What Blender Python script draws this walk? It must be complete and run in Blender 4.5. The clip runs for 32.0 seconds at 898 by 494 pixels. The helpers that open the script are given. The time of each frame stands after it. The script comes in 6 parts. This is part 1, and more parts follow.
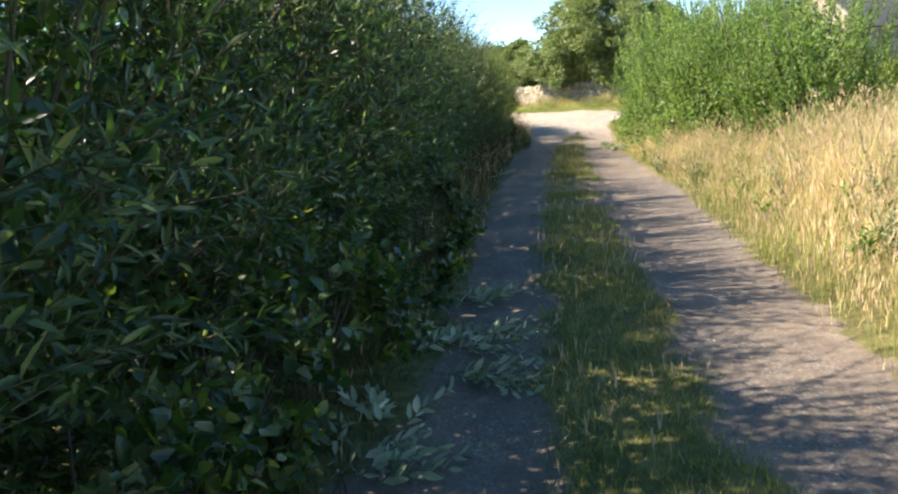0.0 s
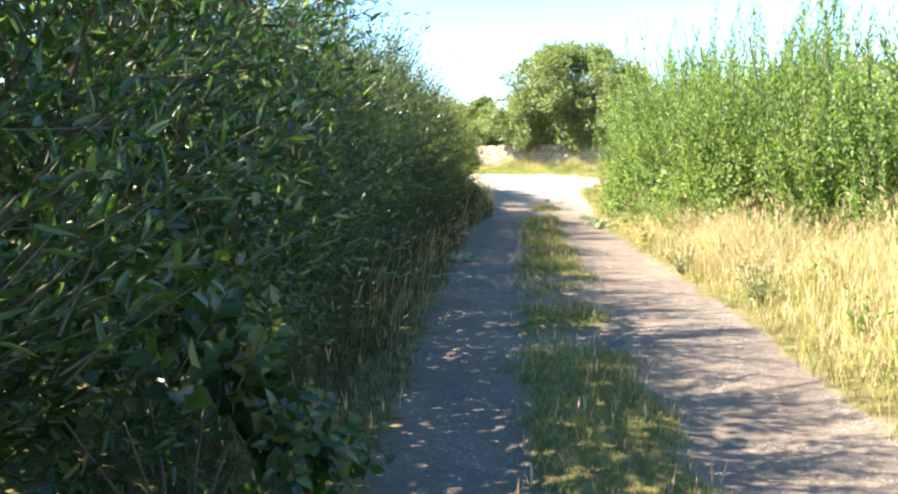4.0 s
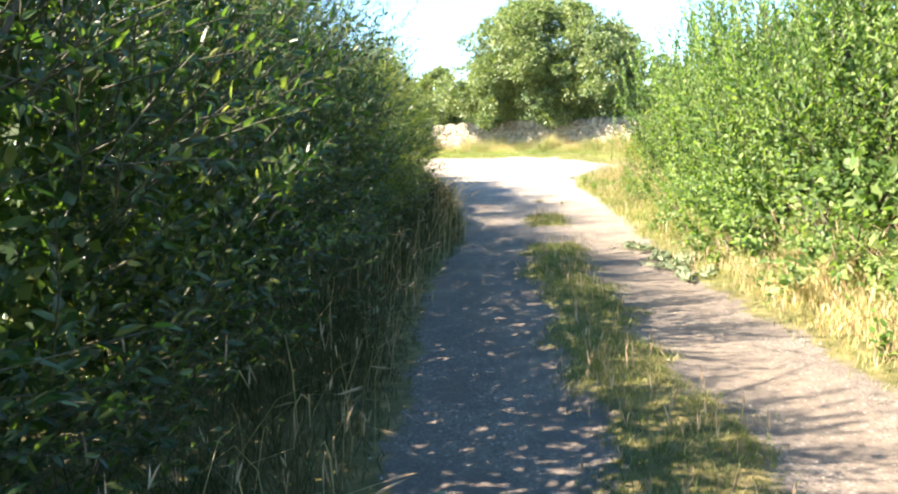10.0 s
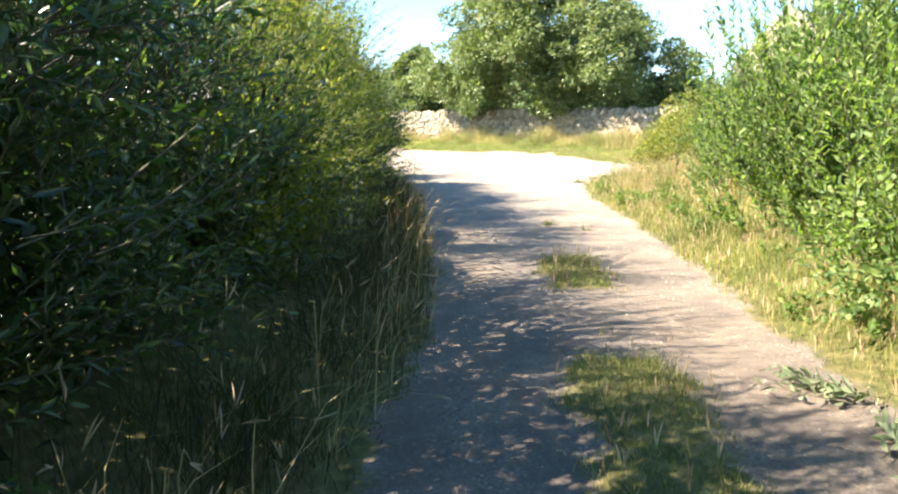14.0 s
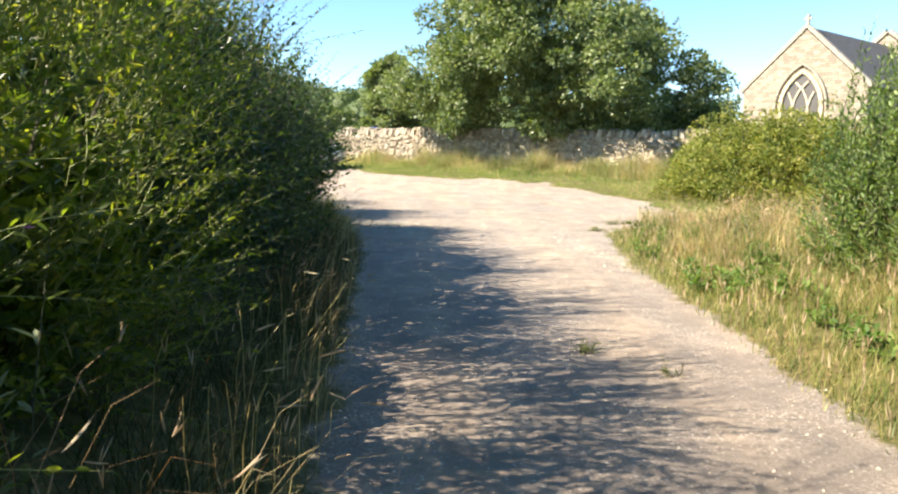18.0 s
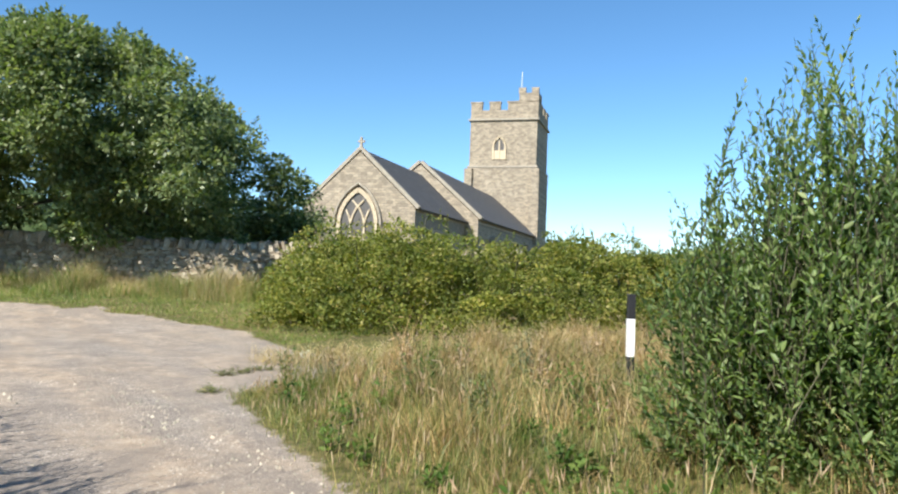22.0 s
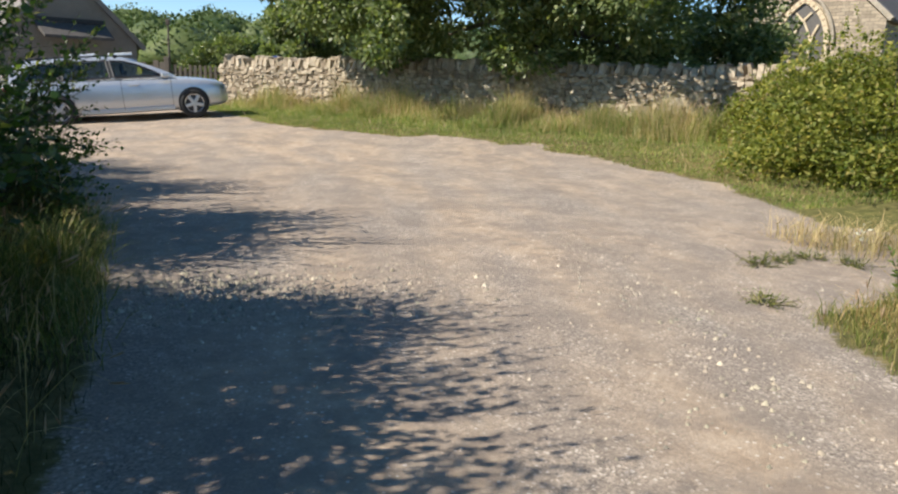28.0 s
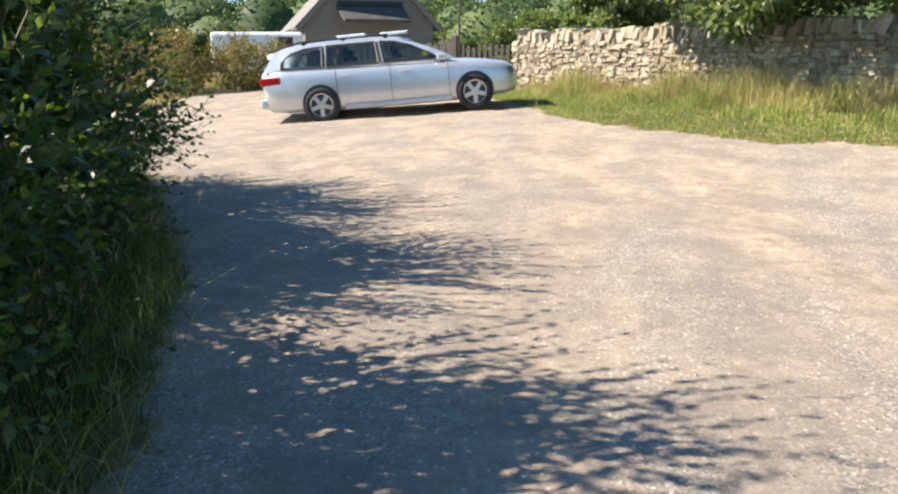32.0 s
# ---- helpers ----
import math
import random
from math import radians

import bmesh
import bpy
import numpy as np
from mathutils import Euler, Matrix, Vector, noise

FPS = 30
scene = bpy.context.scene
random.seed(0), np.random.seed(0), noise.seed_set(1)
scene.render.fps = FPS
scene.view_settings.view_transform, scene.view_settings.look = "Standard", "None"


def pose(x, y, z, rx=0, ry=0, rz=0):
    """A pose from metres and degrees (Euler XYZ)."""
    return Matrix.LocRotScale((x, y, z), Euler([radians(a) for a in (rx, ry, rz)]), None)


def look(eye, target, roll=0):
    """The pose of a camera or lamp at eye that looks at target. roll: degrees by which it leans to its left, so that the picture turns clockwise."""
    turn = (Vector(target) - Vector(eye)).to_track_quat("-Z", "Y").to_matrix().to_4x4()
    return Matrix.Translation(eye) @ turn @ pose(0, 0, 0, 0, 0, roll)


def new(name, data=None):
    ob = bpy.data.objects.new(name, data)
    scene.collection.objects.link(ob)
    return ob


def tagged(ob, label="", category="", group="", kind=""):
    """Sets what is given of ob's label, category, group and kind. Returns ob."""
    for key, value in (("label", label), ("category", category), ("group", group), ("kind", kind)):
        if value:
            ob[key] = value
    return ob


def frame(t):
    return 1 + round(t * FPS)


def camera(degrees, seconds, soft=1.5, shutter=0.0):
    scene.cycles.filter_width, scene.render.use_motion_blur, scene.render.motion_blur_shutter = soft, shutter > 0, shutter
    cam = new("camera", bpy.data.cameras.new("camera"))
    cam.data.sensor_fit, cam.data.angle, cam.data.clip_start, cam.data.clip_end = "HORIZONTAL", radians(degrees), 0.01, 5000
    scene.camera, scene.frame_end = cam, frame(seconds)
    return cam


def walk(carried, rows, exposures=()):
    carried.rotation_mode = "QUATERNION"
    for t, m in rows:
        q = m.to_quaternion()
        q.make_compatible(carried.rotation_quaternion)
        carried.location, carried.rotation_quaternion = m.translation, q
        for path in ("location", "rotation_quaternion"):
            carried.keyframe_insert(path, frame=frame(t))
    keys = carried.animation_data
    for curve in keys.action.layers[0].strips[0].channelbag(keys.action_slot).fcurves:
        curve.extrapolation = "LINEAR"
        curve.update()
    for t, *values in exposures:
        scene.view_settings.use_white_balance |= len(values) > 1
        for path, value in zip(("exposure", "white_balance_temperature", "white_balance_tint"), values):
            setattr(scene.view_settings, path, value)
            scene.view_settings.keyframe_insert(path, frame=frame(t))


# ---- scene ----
cam = camera(63.8, 32.0, soft=2.2)
PATH = [
    (0, (0.0, 0.0, 1.4), (-0.204, 1.95, 1.005), -3.9),
    (0.5, (-0.005, 0.436, 1.367), (-0.191, 2.385, 0.962), -1.7),
    (1, (-0.073, 0.964, 1.387), (-0.407, 2.9, 1.012), -0.8),
    (1.5, (-0.093, 1.431, 1.378), (-0.266, 3.392, 1.025), 1.0),
    (2, (-0.068, 1.988, 1.391), (-0.267, 3.962, 1.136), 0.5),
    (2.5, (-0.053, 2.469, 1.365), (-0.182, 4.455, 1.172), 1.0),
    (3, (0.024, 3.005, 1.345), (-0.059, 4.99, 1.114), 0.3),
    (3.5, (0.001, 3.514, 1.321), (-0.083, 5.498, 1.081), -0.4),
    (5.5, (0.018, 5.721, 1.433), (-0.003, 7.7, 1.151), -0.8),
    (6, (0.054, 6.31, 1.411), (0.116, 8.288, 1.121), -0.2),
    (6.5, (0.108, 6.907, 1.409), (0.129, 8.88, 1.083), -0.2),
    (7, (0.043, 7.497, 1.396), (-0.061, 9.463, 1.045), -0.3),
    (7.5, (0.059, 8.102, 1.375), (-0.044, 10.067, 1.019), -2.7),
    (8, (0.003, 8.666, 1.351), (-0.123, 10.642, 1.068), -2.3),
    (8.5, (-0.018, 9.209, 1.327), (-0.129, 11.183, 1.025), -2.0),
    (9, (-0.061, 9.879, 1.343), (-0.189, 11.86, 1.104), -2.5),
    (9.5, (-0.061, 10.423, 1.359), (-0.079, 12.408, 1.116), -2.2),
    (10, (0.0, 11.07, 1.379), (0.027, 13.047, 1.077), -2.3),
    (10.5, (-0.059, 11.633, 1.37), (-0.026, 13.614, 1.092), -2.4),
    (11, (0.04, 12.214, 1.33), (0.091, 14.197, 1.076), -2.6),
    (11.5, (0.044, 12.847, 1.312), (0.056, 14.836, 1.104), -3.0),
    (12, (0.08, 13.42, 1.292), (0.098, 15.406, 1.059), -2.5),
    (12.5, (0.06, 14.016, 1.338), (0.079, 15.996, 1.055), -2.0),
    (13, (0.064, 14.627, 1.349), (0.114, 16.603, 1.043), -1.1),
    (13.5, (0.126, 15.238, 1.359), (0.204, 17.21, 1.033), -0.8),
    (15.5, (0.705, 17.726, 1.385), (0.794, 19.695, 1.046), -0.2),
    (16, (0.755, 18.386, 1.395), (0.785, 20.365, 1.105), -0.3),
    (16.5, (0.77, 19.027, 1.39), (0.812, 21.007, 1.113), 0.0),
    (17, (0.778, 19.698, 1.402), (0.827, 21.673, 1.09), 0.5),
    (17.5, (0.769, 20.311, 1.391), (0.863, 22.287, 1.097), 1.1),
    (18, (0.764, 20.921, 1.381), (0.905, 22.897, 1.101), 1.1),
    (18.5, (0.746, 21.545, 1.359), (0.871, 23.523, 1.092), 1.1),
    (19, (0.834, 22.132, 1.326), (0.927, 24.108, 1.035), 0.5),
    (19.5, (0.879, 22.79, 1.305), (0.935, 24.767, 1.008), 0.5),
    (20, (0.99, 23.366, 1.311), (1.17, 25.335, 1.01), 1.8),
    (20.5, (1.024, 23.925, 1.335), (1.372, 25.878, 1.079), 2.1),
    (21, (1.025, 24.47, 1.349), (1.598, 26.373, 1.136), 2.6),
    (21.5, (1.112, 24.892, 1.376), (1.931, 26.707, 1.183), 2.4),
    (22, (1.057, 25.129, 1.417), (2.322, 26.676, 1.481), 2.2),
    (22.5, (1.054, 25.189, 1.45), (2.317, 26.73, 1.617), 2.2),
    (23, (1.075, 25.208, 1.446), (2.356, 26.723, 1.702), 1.8),
    (23.5, (1.083, 25.208, 1.444), (2.359, 26.722, 1.721), 1.7),
    (24, (1.079, 25.238, 1.426), (2.329, 26.779, 1.679), 1.6),
    (24.5, (0.964, 25.352, 1.323), (2.071, 27.017, 1.27), 1.9),
    (25, (0.925, 25.587, 1.275), (1.53, 27.45, 0.87), 1.1),
    (25.5, (0.928, 25.999, 1.275), (1.243, 27.937, 0.895), 2.1),
    (27.5, (1.112, 28.022, 1.313), (1.479, 29.938, 0.875), 1.3),
    (28, (1.19, 28.667, 1.332), (1.528, 30.59, 0.899), 2.0),
    (28.5, (1.305, 29.215, 1.362), (1.646, 31.13, 0.896), 1.1),
    (29, (1.271, 29.778, 1.381), (1.189, 31.73, 0.949), -1.6),
    (29.5, (1.298, 30.424, 1.408), (1.17, 32.357, 0.913), -2.5),
    (30, (1.291, 31.015, 1.416), (0.965, 32.928, 0.936), -3.6),
    (30.5, (1.232, 31.616, 1.415), (0.828, 33.515, 0.937), -3.7),
    (31, (1.135, 32.225, 1.375), (0.519, 34.065, 0.89), -2.9),
    (31.5, (0.963, 32.89, 1.334), (0.296, 34.702, 0.815), -2.0),
    (32, (0.835, 33.511, 1.316), (0.387, 35.395, 0.814), 0.1),
]
walk(cam, [(t, look(eye, target, roll)) for t, eye, target, roll in PATH],
     [(0, 1.8, 7100, 12), (0.5, 2.3, 7050, 12), (1.0, 2.85, 7000, 12), (2.0, 2.9, 6850, 11), (3.0, 2.65, 7000, 12), (6.0, 2.55, 7150, 12), (8.0, 2.65, 7100, 12), (11.0, 2.65, 7100, 12), (12.0, 2.62, 7100, 12), (13.0, 2.5, 7100, 12), (16.0, 1.9, 7050, 13), (18.0, 1.7, 7100, 12), (19.0, 1.7, 7150, 12), (20.5, 1.35, 7000, 11),
      (22.0, 0.95, 6350, 9), (23.0, 0.5, 5900, 9), (24.0, 0.42, 5850, 9), (25.0, 0.57, 6900, 11), (27.0, 0.7, 6850, 12), (28.0, 0.75, 6850, 12), (29.0, 0.65, 6850, 12), (30.0, 0.7, 6850, 12), (31.0, 0.78, 6850, 12), (32.0, 1.3, 6850, 12)])

# ---- daylight ----
SUN_ELEV, SUN_FROM = radians(41), radians(192)   # the sun stands to the left of the lane, a little behind
world = bpy.data.worlds.new("sky")
scene.world = world
world.use_nodes = True
wn = world.node_tree.nodes
sky = wn.new("ShaderNodeTexSky")
sky.sky_type, sky.sun_disc, sky.sun_elevation = "NISHITA", False, SUN_ELEV
sky.sun_rotation = radians(90) - SUN_FROM
sky.air_density, sky.dust_density, sky.ozone_density = 0.75, 0.0, 3.5
clear = wn.new("ShaderNodeHueSaturation")   # the clip's deep summer blue
clear.inputs["Saturation"].default_value = 1.12
clear.inputs["Hue"].default_value = 0.493
world.node_tree.links.new(sky.outputs[0], clear.inputs["Color"])
world.node_tree.links.new(clear.outputs[0], wn["Background"].inputs[0])
wn["Background"].inputs[1].default_value = 0.105
sun = new("sun", bpy.data.lights.new("sun", "SUN"))
sun.data.energy, sun.data.angle, sun.data.color = 5.0, radians(0.55), (1.0, 0.94, 0.84)
sun_way = Vector((math.cos(SUN_FROM) * math.cos(SUN_ELEV), math.sin(SUN_FROM) * math.cos(SUN_ELEV), math.sin(SUN_ELEV)))
sun.matrix_world = look(sun_way * 60, (0, 0, 0))

rng = np.random.default_rng(7)


# ---- materials ----
class Mat:
    """A node material with a short way to add nodes."""

    def __init__(self, name):
        self.m = bpy.data.materials.new(name)
        self.m.use_nodes = True
        self.t = self.m.node_tree
        self.bsdf = self.t.nodes["Principled BSDF"]

    def node(self, kind, ins=None, **props):
        n = self.t.nodes.new(kind)
        for k, v in props.items():
            setattr(n, k, v)
        for k, v in (ins or {}).items():
            self.put(n.inputs[k], v)
        return n

    def put(self, socket, v):
        if isinstance(v, bpy.types.NodeSocket):
            self.t.links.new(v, socket)
        else:
            socket.default_value = v

    def set(self, **ins):
        for k, v in ins.items():
            self.put(self.bsdf.inputs[k.replace("_", " ")], v)
        return self

    def where(self):
        return self.node("ShaderNodeTexCoord").outputs["Object"]

    def noise(self, scale, detail=4, rough=0.6, at=None):
        return self.node("ShaderNodeTexNoise", {"Vector": at or self.place(), "Scale": scale, "Detail": detail, "Roughness": rough}).outputs["Fac"]

    def place(self):
        return self.node("ShaderNodeNewGeometry").outputs["Position"]

    def ramp(self, fac, stops):
        n = self.node("ShaderNodeValToRGB", {"Fac": fac})
        e = n.color_ramp.elements
        while len(e) < len(stops):
            e.new(0.5)
        for el, (p, c) in zip(e, stops):
            el.position, el.color = p, (*c, 1)
        return n.outputs["Color"]

    def mix(self, fac, a, b, mode="MIX"):
        n = self.node("ShaderNodeMix", data_type="RGBA", blend_type=mode)
        for i, v in ((0, fac), (6, a), (7, b)):
            if not isinstance(v, bpy.types.NodeSocket) and i > 0:
                v = (*v, 1)
            self.put(n.inputs[i], v)
        return n.outputs[2]

    def math(self, op, a, b=0.0, clamp=False):
        n = self.node("ShaderNodeMath", operation=op, use_clamp=clamp)
        self.put(n.inputs[0], a)
        self.put(n.inputs[1], b)
        return n.outputs[0]

    def bump(self, height, strength=0.3, distance=0.01):
        return self.set(Normal=self.node("ShaderNodeBump", {"Height": height, "Strength": strength, "Distance": distance}).outputs[0])


def plain(name, color, rough=0.6, metal=0.0, vary=0.12, scale=12.0, bump=0.0):
    """Paint, wood or stone of one hue with mottling at two scales."""
    m = Mat(name)
    lo, hi = [c * (1 - vary) for c in color], [min(1, c * (1 + vary)) for c in color]
    f = m.math("ADD", m.math("MULTIPLY", m.noise(scale), 0.6), m.math("MULTIPLY", m.noise(scale * 7), 0.4))
    m.set(Base_Color=m.ramp(f, [(0.3, lo), (0.7, hi)]), Roughness=rough, Metallic=metal)
    if bump:
        m.bump(f, bump)
    return m.m


def leaf_mat(name, stops, translucent=0.35, rough=0.42, spec=0.5, glow=(1.35, 1.5, 0.6), patch=None):
    """Leaf or blade: each one its own shade, light passing through."""
    m = Mat(name)
    geo = m.node("ShaderNodeNewGeometry")
    col = m.ramp(geo.outputs["Random Per Island"], stops)
    big = m.ramp(m.noise(0.9, 3), [(0.32, (0.62, 0.68, 0.58)), (0.68, (1.3, 1.22, 1.15))])
    col = m.mix(1.0, col, big, "MULTIPLY")
    if patch:   # ripe or dying sprays
        col = m.mix(m.ramp(m.noise(2.6, 4, 0.65), [(0.46, (0.0,) * 3), (0.66, (0.8,) * 3)]), col, m.mix(1.0, col, patch, "MULTIPLY"))
    m.set(Base_Color=col, Roughness=rough)
    m.bsdf.inputs["Specular IOR Level"].default_value = spec
    tr = m.node("ShaderNodeBsdfTranslucent", {"Color": m.mix(1.0, col, glow, "MULTIPLY")})
    mixer = m.node("ShaderNodeMixShader", {0: translucent, 1: m.bsdf.outputs[0], 2: tr.outputs[0]})
    m.t.links.new(mixer.outputs[0], m.t.nodes["Material Output"].inputs[0])
    return m.m


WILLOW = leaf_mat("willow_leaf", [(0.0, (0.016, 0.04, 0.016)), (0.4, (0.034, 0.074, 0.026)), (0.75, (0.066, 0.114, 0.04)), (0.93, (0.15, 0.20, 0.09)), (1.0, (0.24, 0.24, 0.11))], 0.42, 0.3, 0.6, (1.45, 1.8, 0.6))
SALLOW = leaf_mat("sallow_leaf", [(0.0, (0.05, 0.10, 0.032)), (0.35, (0.115, 0.19, 0.062)), (0.75, (0.185, 0.27, 0.092)), (1.0, (0.25, 0.31, 0.13))], 0.46, 0.5, 0.3, (1.45, 1.6, 0.6))
GREYSALLOW = leaf_mat("grey_sallow_leaf", [(0.0, (0.06, 0.11, 0.038)), (0.35, (0.13, 0.20, 0.072)), (0.75, (0.205, 0.285, 0.108)), (1.0, (0.28, 0.335, 0.155))], 0.44, 0.48, 0.4, (1.45, 1.6, 0.62))
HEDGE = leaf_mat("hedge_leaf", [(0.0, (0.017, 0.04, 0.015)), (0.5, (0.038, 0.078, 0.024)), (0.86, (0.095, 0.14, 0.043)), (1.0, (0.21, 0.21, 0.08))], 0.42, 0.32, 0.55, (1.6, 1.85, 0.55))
# Yellower hedge leaf; colour and glow also raised to paint the crest sunlit.
SUNLITYELLOW = leaf_mat("sunlit_yellow_leaf", [(0.0, (0.045, 0.075, 0.02)), (0.4, (0.10, 0.145, 0.032)), (0.8, (0.18, 0.215, 0.05)), (1.0, (0.29, 0.275, 0.085))], 0.58, 0.4, 0.4, (1.8, 1.85, 0.5))
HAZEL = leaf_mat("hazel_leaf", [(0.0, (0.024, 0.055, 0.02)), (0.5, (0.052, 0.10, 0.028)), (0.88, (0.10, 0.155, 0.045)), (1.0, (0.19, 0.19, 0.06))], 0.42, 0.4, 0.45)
OAK = leaf_mat("tree_leaf", [(0.0, (0.07, 0.105, 0.045)), (0.5, (0.15, 0.20, 0.085)), (1.0, (0.27, 0.30, 0.155))], 0.36, 0.42, 0.4)
BRAMBLE = leaf_mat("bramble_leaf", [(0.0, (0.065, 0.10, 0.022)), (0.4, (0.145, 0.18, 0.036)), (0.85, (0.25, 0.265, 0.066)), (1.0, (0.28, 0.25, 0.10))], 0.38, 0.55, 0.3, patch=(1.45, 1.18, 1.0))
DRYBRAMBLE = leaf_mat("dry_bramble_leaf", [(0.0, (0.11, 0.13, 0.04)), (0.4, (0.20, 0.17, 0.07)), (0.75, (0.30, 0.19, 0.10)), (1.0, (0.36, 0.29, 0.16))], 0.3, 0.6, 0.25)
WOODS = leaf_mat("far_wood_leaf", [(0.0, (0.045, 0.08, 0.032)), (1.0, (0.115, 0.155, 0.06))], 0.15, 0.6, 0.2)
DRYGLOW = (1.12, 1.05, 0.8)
STRAW = leaf_mat("straw_blade", [(0.0, (0.33, 0.26, 0.13)), (0.35, (0.53, 0.43, 0.24)), (0.7, (0.64, 0.54, 0.33)), (0.86, (0.40, 0.36, 0.16)), (1.0, (0.15, 0.2, 0.06))], 0.4, 0.55, 0.3, DRYGLOW)
MEADOW = leaf_mat("meadow_blade", [(0.0, (0.17, 0.115, 0.055)), (0.3, (0.36, 0.265, 0.13)), (0.6, (0.58, 0.44, 0.23)), (0.82, (0.29, 0.215, 0.09)), (1.0, (0.085, 0.125, 0.035))], 0.35, 0.6, 0.25, DRYGLOW)
GREENGRASS = leaf_mat("grass_blade", [(0.0, (0.085, 0.13, 0.03)), (0.45, (0.155, 0.20, 0.055)), (0.75, (0.30, 0.285, 0.10)), (1.0, (0.50, 0.42, 0.22))], 0.38, 0.5, 0.35, (1.2, 1.3, 0.7))
# Brownish grass under the hedge; these near-black blade colours carry its shade.
SHADEGRASS = leaf_mat("shade_darkened_blade", [(0.0, (0.018, 0.036, 0.008)), (0.45, (0.036, 0.052, 0.013)), (0.75, (0.07, 0.062, 0.024)), (1.0, (0.17, 0.125, 0.062))], 0.3, 0.6, 0.25, DRYGLOW)
BROWNGRASS = leaf_mat("brown_grass_stem", [(0.0, (0.12, 0.065, 0.03)), (0.6, (0.22, 0.135, 0.07)), (1.0, (0.38, 0.26, 0.15))], 0.35, 0.6, 0.25, DRYGLOW)
BANKGREEN = leaf_mat("fresh_grass_blade", [(0.0, (0.11, 0.18, 0.04)), (0.5, (0.20, 0.275, 0.07)), (0.85, (0.31, 0.345, 0.115)), (1.0, (0.45, 0.40, 0.2))], 0.38, 0.55, 0.3, (1.2, 1.3, 0.7))
WEED = leaf_mat("broad_weed_leaf", [(0.0, (0.07, 0.14, 0.03)), (0.6, (0.12, 0.2, 0.045)), (1.0, (0.19, 0.25, 0.07))], 0.4, 0.6, 0.3)
GREYWEED = leaf_mat("grey_weed_leaf", [(0.0, (0.13, 0.17, 0.10)), (1.0, (0.26, 0.29, 0.19))], 0.25, 0.7, 0.2)
WILTED = leaf_mat("wilted_leaf", [(0.0, (0.19, 0.23, 0.16)), (0.6, (0.33, 0.37, 0.29)), (1.0, (0.52, 0.52, 0.43))], 0.2, 0.7, 0.2)
PURPLE = leaf_mat("purple_petal", [(0.0, (0.22, 0.06, 0.3)), (1.0, (0.36, 0.13, 0.45))], 0.3)
PETAL = leaf_mat("yellow_petal", [(0.0, (0.7, 0.45, 0.02)), (1.0, (0.85, 0.62, 0.05))], 0.3)
SEED = leaf_mat("seed_head", [(0.0, (0.36, 0.25, 0.17)), (0.6, (0.56, 0.43, 0.31)), (1.0, (0.68, 0.56, 0.43))], 0.35, 0.7, 0.2, DRYGLOW)
VERGEFLOWER = leaf_mat("white_petal", [(0.0, (0.6, 0.6, 0.55)), (1.0, (0.8, 0.8, 0.76))], 0.2)
PEBBLE = leaf_mat("pale_pebble", [(0.0, (0.25, 0.23, 0.21)), (0.7, (0.36, 0.315, 0.265)), (1.0, (0.52, 0.47, 0.40))], 0.0, 0.9, 0.2)
BARK = plain("bark", (0.10, 0.085, 0.06), 0.9, vary=0.4, scale=20, bump=0.5)
YOUNGSTEM = plain("young_stem", (0.20, 0.22, 0.07), 0.6, vary=0.3, scale=8)
STEM = plain("green_stem", (0.075, 0.07, 0.035), 0.7, vary=0.35, scale=8)


# ---- mesh builders ----
def raw_mesh(name, verts, faces, mat, smooth=False):
    """A mesh from arrays: verts (n, 3), faces (m, k) of one size."""
    me = bpy.data.meshes.new(name)
    faces = np.asarray(faces, dtype=np.int32)
    me.vertices.add(len(verts))
    me.vertices.foreach_set("co", np.asarray(verts, dtype=np.float32).ravel())
    me.loops.add(faces.size)
    me.loops.foreach_set("vertex_index", faces.ravel())
    me.polygons.add(len(faces))
    me.polygons.foreach_set("loop_start", np.arange(0, faces.size, faces.shape[1], dtype=np.int32))
    if smooth:
        me.polygons.foreach_set("use_smooth", np.ones(len(faces), dtype=bool))
    me.materials.append(mat)
    me.update(calc_edges=True)
    return me


def unit(v):
    return v / np.maximum(np.linalg.norm(v, axis=-1, keepdims=True), 1e-9)


def leaf_arrays(base, along, up, length, width, six=True):
    """Leaves folded along the midrib: verts and quads."""
    along = unit(along)
    side = unit(np.cross(along, up))
    nrm = np.cross(side, along)
    L, W = length[:, None], width[:, None]
    n = len(base)
    if six:
        droop = -0.10 * L * nrm
        vs = [base, base + 0.3 * L * along + 0.5 * W * side + 0.14 * W * nrm, base + 0.68 * L * along + 0.4 * W * side + 0.12 * W * nrm + 0.3 * droop,
              base + L * along + droop, base + 0.68 * L * along - 0.4 * W * side + 0.12 * W * nrm + 0.3 * droop, base + 0.3 * L * along - 0.5 * W * side + 0.14 * W * nrm]
        f = np.array([[0, 1, 2, 3], [0, 3, 4, 5]])
    else:
        vs = [base, base + 0.42 * L * along + 0.55 * W * side + 0.1 * W * nrm, base + L * along, base + 0.42 * L * along - 0.55 * W * side + 0.1 * W * nrm]
        f = np.array([[0, 1, 2, 3]])
    k = len(vs)
    v = np.stack(vs, 1).reshape(-1, 3)
    q = (np.arange(n)[:, None, None] * k + f[None]).reshape(-1, 4)
    return v, q


